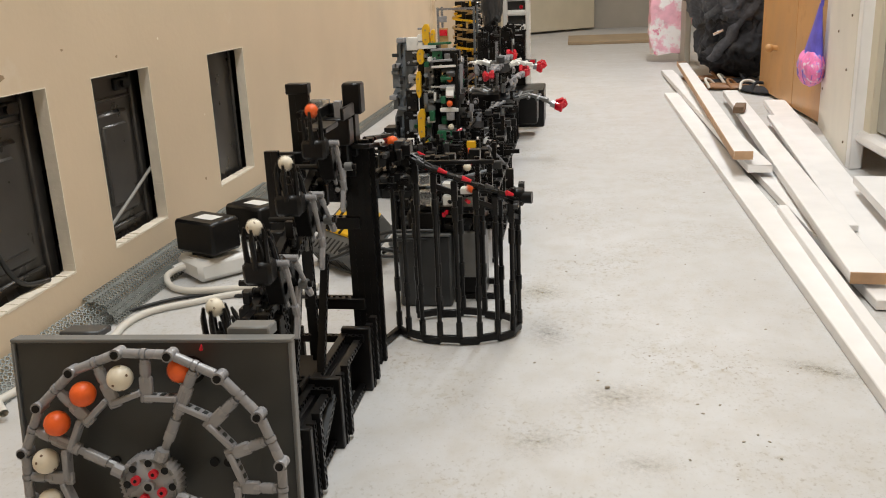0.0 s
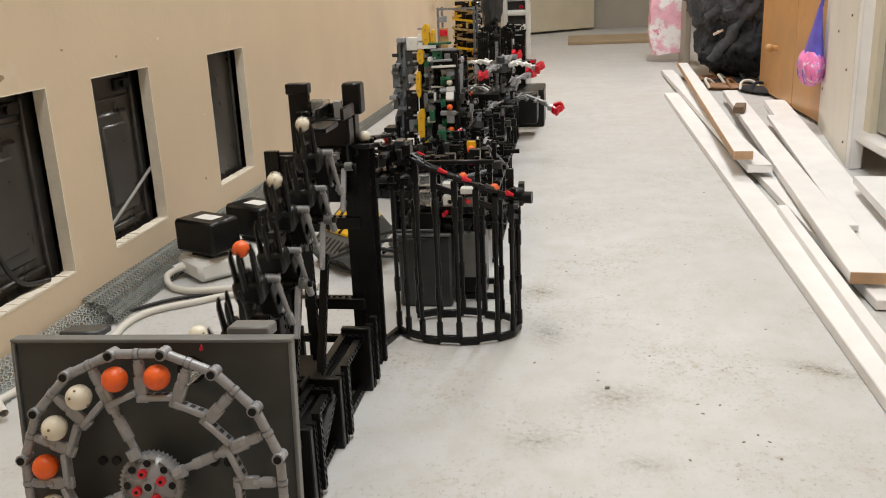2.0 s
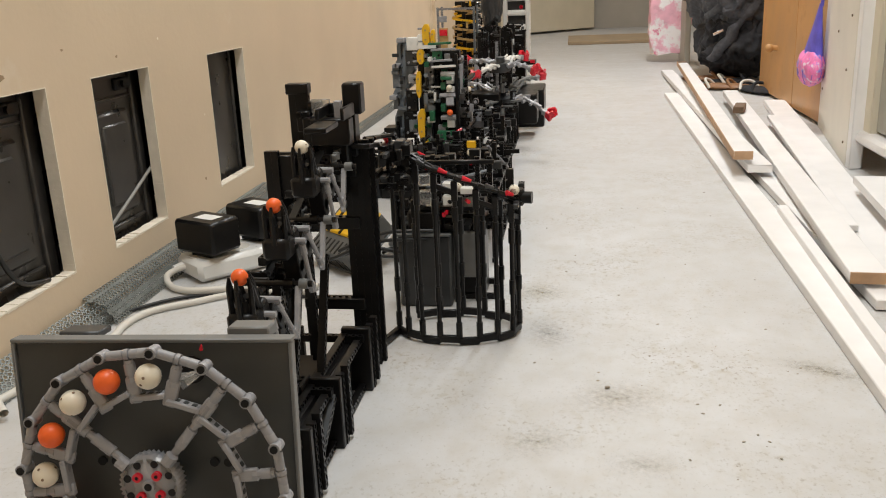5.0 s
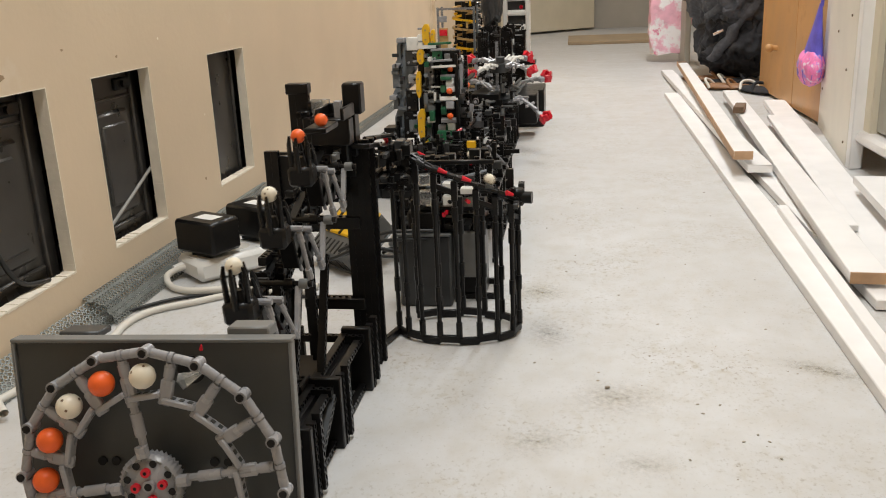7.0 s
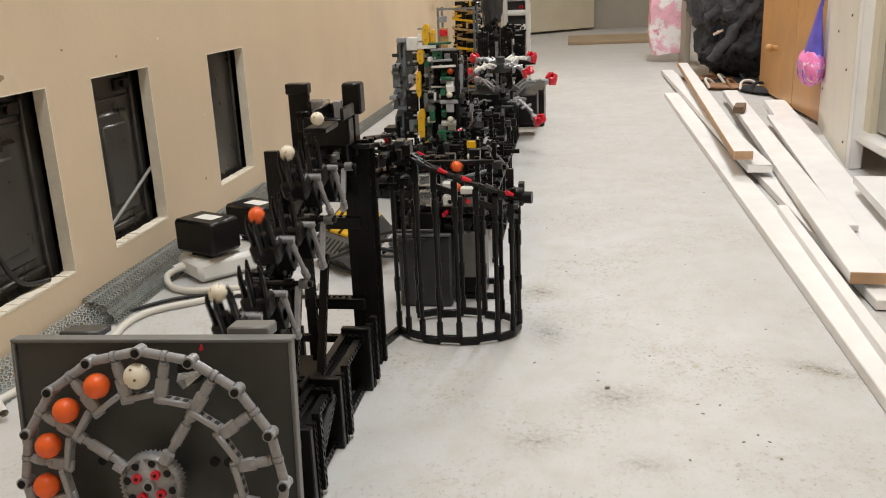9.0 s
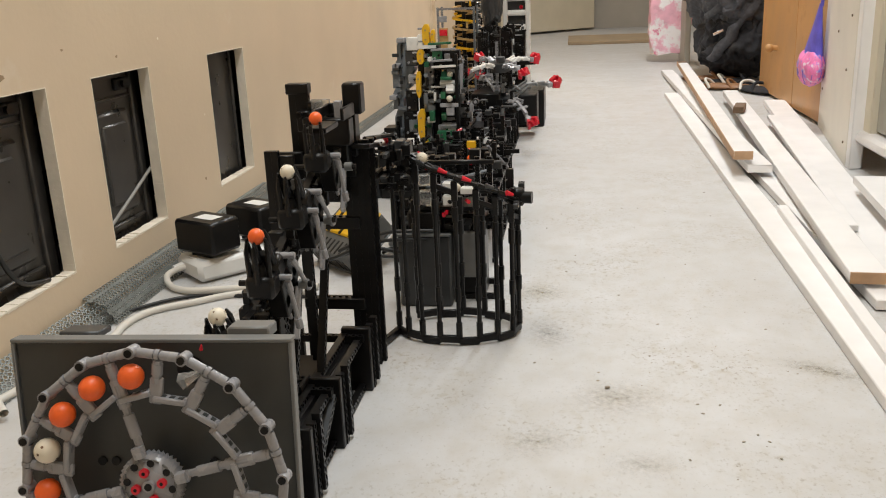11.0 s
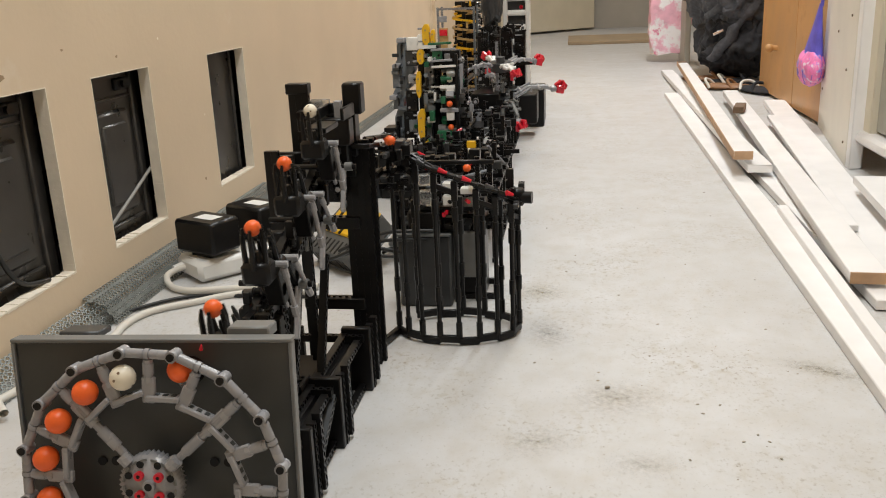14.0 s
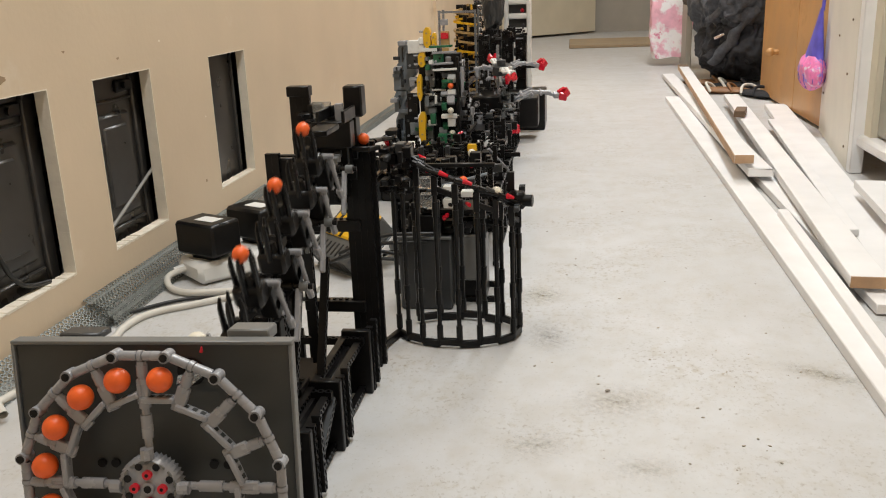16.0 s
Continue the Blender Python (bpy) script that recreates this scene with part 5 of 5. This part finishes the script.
part_box("battery_box", (-0.15, 2.74, 0.085), (0.09, 0.12, 0.09), BLACK, caro, 0.004)
beam(caro, (-0.205, 2.45, 0.12), (-0.205, 2.45, 0.30), GREY, "y", "mast")
rr = random.Random(77)
for i in range(60):
    c = (rr.uniform(-0.30, -0.155), rr.uniform(2.1, 2.62), rr.uniform(0.09, 0.14))
    part_box("block", c, (rr.choice((0.008, 0.016, 0.03)), rr.choice((0.012, 0.03)), rr.choice((0.01, 0.02, 0.035))), rr.choice((BLACK,) * 8 + (DARK, GREY)), caro, 0.001)
part_box("grey_block", (-0.25, 2.30, 0.125), (0.03, 0.02, 0.03), GREY, caro, 0.002)
part_box("grey_block", (-0.215, 2.36, 0.12), (0.012, 0.016, 0.04), GREY, caro, 0.002)


dress(caro, 130, (-0.30, 2.09, 0.095), (-0.155, 2.62, 0.155), (BLACK,) * 10 + (DARK, EDGE), 81)
dress(caro, 40, (-0.26, 2.40, 0.14), (-0.15, 2.50, 0.235), (BLACK, DARK, EDGE, GREY, GREY), 82)


def rotor_of(name, reach, bend, paint):
    """A turning hub with four jointed arms that end in red grabbers."""
    bm = bmesh.new()
    rod(bm, (0, 0, -0.012), (0, 0, 0.012), 0.028, 16)
    rod(bm, (0, 0, 0.012), (0, 0, 0.026), 0.012, 12)
    hub = part(name, bm, DARK, caro)
    for k in range(4):
        m = Matrix.Rotation(radians(90 * k), 4, "Z")
        r = reach
        bm = bmesh.new()
        for p, q, w in (((0.02, 0, 0), (r * 0.45, 0.004, bend), 0.011), ((r * 0.42, 0.004, bend), (r * 0.8, 0.002, bend * 0.55), 0.009), ((r * 0.7, 0.002, bend * 0.6), (r * 0.92, 0, 0), 0.008),
                        ((0.03, 0.012, 0.01), (r * 0.5, 0.016, bend + 0.006), 0.006), ((0.03, -0.012, 0.004), (r * 0.46, -0.010, bend + 0.004), 0.006)):
            bar(bm, m @ Vector(p), m @ Vector(q), w, w, 0.0015)
        for f in (0.28, 0.46, 0.62):
            rod(bm, m @ Vector((r * f, -0.012, bend * 0.8)), m @ Vector((r * f, 0.018, bend * 0.8)), 0.004, 8)
        arm = part("arm", bm, paint[k % 2], hub)
        bm = bmesh.new()
        bar(bm, m @ Vector((r * 0.84, 0, 0.003)), m @ Vector((r * 0.94, 0, 0.001)), 0.016, 0.014, 0.002)
        part("wrist", bm, GREY, arm)
        for s in (-1, 1):
            bm = bmesh.new()
            bar(bm, m @ Vector((r * 0.94, 0.006 * s, 0.002)), m @ Vector((r * 1.07, 0.012 * s, 0.006 * s + 0.004)), 0.009, 0.021, 0.0015)
            bar(bm, m @ Vector((r * 1.05, 0.010 * s, 0.004)), m @ Vector((r * 1.11, 0.004 * s, 0.012)), 0.007, 0.018, 0.001)
            part("grabber", bm, RED, arm, "red plastic grabber")
    return hub


rotor_low = rotor_of("lower_rotor", 0.158, 0.020, (GREY, EDGE))
rotor_high = rotor_of("upper_rotor", 0.112, 0.012, (GREY, WHITEP))

# ---- farther modules by the wall ----
far = thing("black_tower", "black toy-brick box tower with studs", "toy machine")
for x, z in ((-0.30, 0.30), (-0.26, 0.29), (-0.22, 0.31), (-0.175, 0.30)):
    part_box("column", (x, 3.05, z / 2), (0.036, 0.06, z), BLACK, far, 0.003)
part_box("shelf", (-0.15, 3.0, 0.20), (0.06, 0.08, 0.012), BLACK, far)
part_box("base", (-0.20, 2.98, 0.06), (0.22, 0.2, 0.12), BLACK, far, 0.004)
rr = random.Random(5)
for i in range(24):
    bm = bmesh.new()
    c = Vector((rr.uniform(-0.31, -0.165), 3.018, rr.uniform(0.17, 0.3)))
    rod(bm, c, c + Vector((0, -0.006, 0)), 0.003, 8)
    part("stud", bm, GREY if i % 4 == 0 else BLACK, far)
part_box("red_tile", (-0.13, 2.955, 0.205), (0.016, 0.01, 0.01), RED, far)

dress(far, 80, (-0.31, 3.005, 0.14), (-0.155, 3.02, 0.32), (BLACK,) * 12 + (DARK, GREY), 91)
dress(far, 24, (-0.32, 3.0, 0.30), (-0.165, 3.08, 0.325), (BLACK, DARK), 92)
coil = thing("coil_lift", "yellow spiral lift in a light grey frame", "toy machine")
for x in (-0.46, -0.335):
    for y in (3.1, 3.2):
        beam(coil, (x, y, 0.0), (x, y, 0.38), GREY if x < -0.4 else BLUEGREY, "y", "upright")
for z in (0.378, 0.1):
    beam(coil, (-0.46, 3.1, z), (-0.335, 3.1, z), GREY, "y", "cross_beam")
for k in range(9):
    z = 0.10 + 0.032 * k
    bm = bmesh.new()
    n = 12
    for i in range(n):
        a, b = 2 * math.pi * i / n, 2 * math.pi * (i + 1) / n
        bar(bm, (-0.375 + 0.035 * math.sin(a), 3.14 + 0.035 * math.cos(a), z + 0.03 * i / n), (-0.375 + 0.035 * math.sin(b), 3.14 + 0.035 * math.cos(b), z + 0.03 * (i + 1) / n), 0.014, 0.007, 0.0)
    part("coil", bm, YELLOW if k % 3 == 1 else TAN, coil)
bm = bmesh.new()
rod(bm, (-0.375, 3.14, 0.0), (-0.375, 3.14, 0.40), 0.007, 10)
part("shaft", bm, BLACK, coil)
part_box("back_plate", (-0.375, 3.20, 0.2), (0.075, 0.012, 0.40), BLACK, coil, 0.002)
dress(coil, 50, (-0.41, 3.095, 0.10), (-0.345, 3.16, 0.40), (BLACK, BLACK, BLACK, TAN, YELLOW), 95)
for z in (0.15, 0.22, 0.29):
    part_box("glazed_insert", (-0.44, 3.09, z), (0.030, 0.010, 0.05), TAN, coil, 0.001)
for i, z in enumerate((0.345, 0.30, 0.25)):
    part_box("insert", (-0.44, 3.08, z), (0.026, 0.012, 0.02), (GREY, RED, TAN)[i], coil, 0.001)

chain = thing("chain_column", "bright metal chain column of a ball lift", "toy machine")
bm = bmesh.new()
box(bm, (-0.345, 3.3, 0.36), (0.028, 0.03, 0.72), None, 0.002)
part("column", bm, DARK, chain)
for k in range(36):
    bm = bmesh.new()
    box(bm, (-0.345 + 0.003 * (k % 2), 3.28, 0.02 * k + 0.01), (0.03, 0.012, 0.013), pose(0, 0, 0, 20), 0.002)
    part("link", bm, CHROME, chain)

sack = thing("grey_figure_block", "dark grey moulded block on the toy machine", "block")
cloth_blob("body", (-0.302, 3.4, 0.40), (0.042, 0.05, 0.11), 2.2, DARK, sack, 0.12, 22)
part_box("pedestal", (-0.302, 3.4, 0.15), (0.07, 0.07, 0.30), BLACK, sack, 0.003)
part_box("chest_mark", (-0.302, 3.345, 0.415), (0.03, 0.01, 0.012), CHROME, sack, 0.002)

ladder = thing("white_ladder", "white plastic column with a row of dark openings", "toy machine")
bm = bmesh.new()
for x in (-0.256, -0.169):
    box(bm, (x, 3.5, 0.44), (0.018, 0.05, 0.88), None, 0.004)
for k in range(16):
    box(bm, (-0.2125, 3.5, 0.02 + 0.054 * k), (0.078, 0.05, 0.021), None, 0.006)
part("frame", bm, WHITEP, ladder)
part_box("dark_core", (-0.2125, 3.52, 0.44), (0.08, 0.02, 0.86), DARK, ladder)
for k in (6, 7):
    bm = bmesh.new()
    ball_mesh(bm, (-0.195, 3.503, 0.0405 + 0.054 * k), 0.008, 10, 8)
    part("red_knob", bm, RED, ladder)

# ---- balls ----
T = 1.078
WHITE_ONES = {-2, -1, 0, 2, 5, 6, 8, 10, 15, -9, -6, -13}
NUMS = list(range(-13, 24))


def make_ball(mat, label):
    bm = bmesh.new()
    ball_mesh(bm, (0, 0, 0), 0.0069, 24, 16)
    return tagged(part("ball", bm, mat), label, "ball", "balls in the machine")


ORB = make_ball(ORANGE, "small orange plastic ball carried by the toy machine")
WHB = make_ball(CREAM, "small cream-white plastic ball carried by the toy machine")
bm = bmesh.new()
for d in ((0.3, -0.9, 0.25), (-0.5, -0.8, -0.3), (0.8, 0.3, 0.5), (-0.2, 0.9, -0.4), (-0.1, -0.45, 0.88), (0.1, 0.5, -0.85)):
    d = Vector(d).normalized()
    rod(bm, d * 0.0066, d * 0.00693, 0.0008, 8)
part("dimple", bm, DIRTW, WHB, "small dark dimples")
balls = {}
for n in NUMS:
    src = WHB if n in WHITE_ONES else ORB
    if src not in balls.values():
        balls[n] = src
    else:
        balls[n] = copy_thing(src, Matrix.Identity(4))

# the lower grippers' loop and the upper grippers' loop: seconds, y, z, lean in degrees
LOOP_A = [(0, 0.5733, 0.2308, 30), (0.1, 0.5702, 0.2387, 30), (0.2, 0.5807, 0.2521, 22), (0.3, 0.6084, 0.2615, 8), (0.4, 0.6236, 0.2519, 0), (0.5, 0.6217, 0.2455, 2),
          (0.6, 0.6142, 0.2449, 6), (0.7, 0.6009, 0.2403, 12), (0.8, 0.5896, 0.2331, 20), (0.9, 0.5807, 0.2297, 26), (1.0, 0.5750, 0.2293, 30), (1.078, 0.5733, 0.2308, 30)]
LOOP_B = [(0.5, 0.6217, 0.2455, 26), (0.6, 0.6147, 0.2507, 24), (0.7, 0.6272, 0.2638, 18), (0.8, 0.6438, 0.2775, 8), (0.9, 0.6694, 0.2747, 2), (1.0, 0.6716, 0.2633, 0),
          (1.078, 0.6687, 0.2632, 4), (1.178, 0.6527, 0.2549, 10), (1.278, 0.6425, 0.2471, 16), (1.378, 0.6315, 0.2446, 22), (1.478, 0.6238, 0.2443, 26), (1.578, 0.6217, 0.2455, 26)]
STEP = Vector((0, 0.0935, 0.0345))
LX = -0.258


def lerp_rows(rows, s):
    if s <= rows[0][0]:
        return rows[0][1:]
    for p, q in zip(rows, rows[1:]):
        if s <= q[0]:
            u = (s - p[0]) / max(1e-6, q[0] - p[0])
            return tuple(a + (b - a) * u for a, b in zip(p[1:], q[1:]))
    return rows[-1][1:]


def gripper_at(kind, t):
    """y, z and lean of the first gripper of a kind at t seconds."""
    s = t - 0.2
    if kind == "A":
        return lerp_rows(LOOP_A, s % T)
    s = s % T
    return lerp_rows(LOOP_B, s + T if s < 0.5 else s)


AFTER = [(3.234, -0.258, 0.862, 0.335), (3.55, -0.259, 0.878, 0.332), (3.72, -0.248, 0.925, 0.314), (3.95, -0.244, 1.005, 0.292), (4.12, -0.222, 1.075, 0.273), (4.33, -0.187, 1.071, 0.253), (4.53, -0.131, 1.069, 0.238),
         (4.74, -0.079, 1.085, 0.210), (4.88, -0.066, 1.12, 0.195), (5.0, -0.10, 1.19, 0.185), (5.3, -0.167, 1.235, 0.176), (5.9, -0.165, 1.238, 0.176), (6.1, -0.175, 1.38, 0.16), (6.4, -0.175, 1.500, 0.165), (7.2, -0.174, 1.500, 0.183),
         (7.9, -0.20, 1.7, 0.14), (8.4, -0.27, 1.99, 0.110)]


def wheel_turn(t):
    return 21.0 * t - 10.15


def ball_at(n, t):
    """Where ball n is at t seconds: on the wheel, in the grippers, on the rail or beyond."""
    s = t - 0.2 - n * T
    leave = (n - 1) * T - 0.15
    if n == 1 and t > 2.05:
        u = min(1, (t - 2.05) / 0.35)
        return Vector((-0.262 - 0.02 * u, 0.64 + 0.05 * u, 0.265 - 0.1955 * u * u))
    if t <= leave:
        deg = wheel_turn(t) - 46.55 - 22.5 * (n - 4)
        a = radians(max(deg, -125))
        return WC + TILT @ Vector((0.0607 * math.sin(a) + 0.0155 / 22.5 * min(0, deg + 125), -0.002, 0.0607 * math.cos(a)))
    out = WC + TILT @ Vector((0.0188, 0.004, 0.0625))
    hidden = [(leave, *ball_at(n, leave)), (leave + 0.10, *out), (leave + 0.22, *out), (leave + 0.31, out.x + 0.002, 0.448, out.z - 0.006), (leave + 0.42, -0.215, 0.435, 0.25), (leave + 0.72, -0.255, 0.46, 0.232), (0.2 + n * T - 0.378, LX, 0.532, 0.2369)]
    if s < -0.378:
        return Vector(lerp_rows(hidden, t))
    if s < 3 * T:
        k = 0 if s < 0 else int(s // T)
        if s < 0:
            y, z, _ = gripper_at("B", t)
            return Vector((LX, y, z)) - STEP
        f = s - k * T
        y, z, _ = gripper_at("A" if f < 0.52 else "B", t)
        return Vector((LX, y, z)) + STEP * k
    if 8.4 < s <= 13.5:
        a = radians(-58 + 27.83 * (s - 8.4))
        return Vector((-0.27, 2.05 - 0.106 * math.cos(a), 0.200 + 0.106 * math.sin(a)))
    if 13.5 < s <= 14.2:
        return Vector((-0.27, 2.02, 0.3)).lerp(Vector((-0.25, 2.1, 0.24)), (s - 13.5) / 0.7)
    if s > 14.2:
        u = min(1, (s - 14.2) / 0.8)
        return Vector((-0.25, 2.1, 0.24)).lerp(Vector((-0.30, 2.72 - 0.0155 * (n + 13), 0.1175)), u)
    return Vector(lerp_rows(AFTER, s))


def motions():
    """Everything that moves."""
    times = [round(0.1 * k, 2) for k in range(161)]
    walk(wheel, [(t, Matrix.Translation(WC - FOOT) @ TILT @ Matrix.Rotation(radians(wheel_turn(t)), 4, "Y")) for t in times[::5]])
    walk(drum, [(t, Matrix.Translation((-0.272, 2.05, 0.200)) @ Matrix.Rotation(radians(-30 / T * t), 4, "X")) for t in times[::5]])
    low = Matrix.Translation((-0.185, 2.45, 0.150)) @ pose(0, 0, 0, 22, 0, 0)
    high = Matrix.Translation((-0.195, 2.45, 0.238)) @ pose(0, 0, 0, 9, 0, 0)
    walk(rotor_low, [(t, low @ Matrix.Rotation(radians(90 / 1.045 * (t - 12.9) - 76), 4, "Z")) for t in times[::5]])
    walk(rotor_high, [(t, high @ Matrix.Rotation(radians(90 / 1.045 * (t - 12.5) - 105), 4, "Z")) for t in times[::5]])
    for k, g in enumerate(grippers):
        rows = []
        for t in times:
            y, z, lean = gripper_at("A" if k % 2 else "B", t)
            rows.append((t, Matrix.Translation(Vector((LX, y, z)) + STEP * ((k + 1) // 2 - 1)) @ pose(0, 0, 0, lean)))
        walk(g, rows)
    for n, b in balls.items():
        walk(b, [(t, Matrix.Translation(ball_at(n, t)) @ pose(0, 0, 0, 37 * n)) for t in times])


motions()
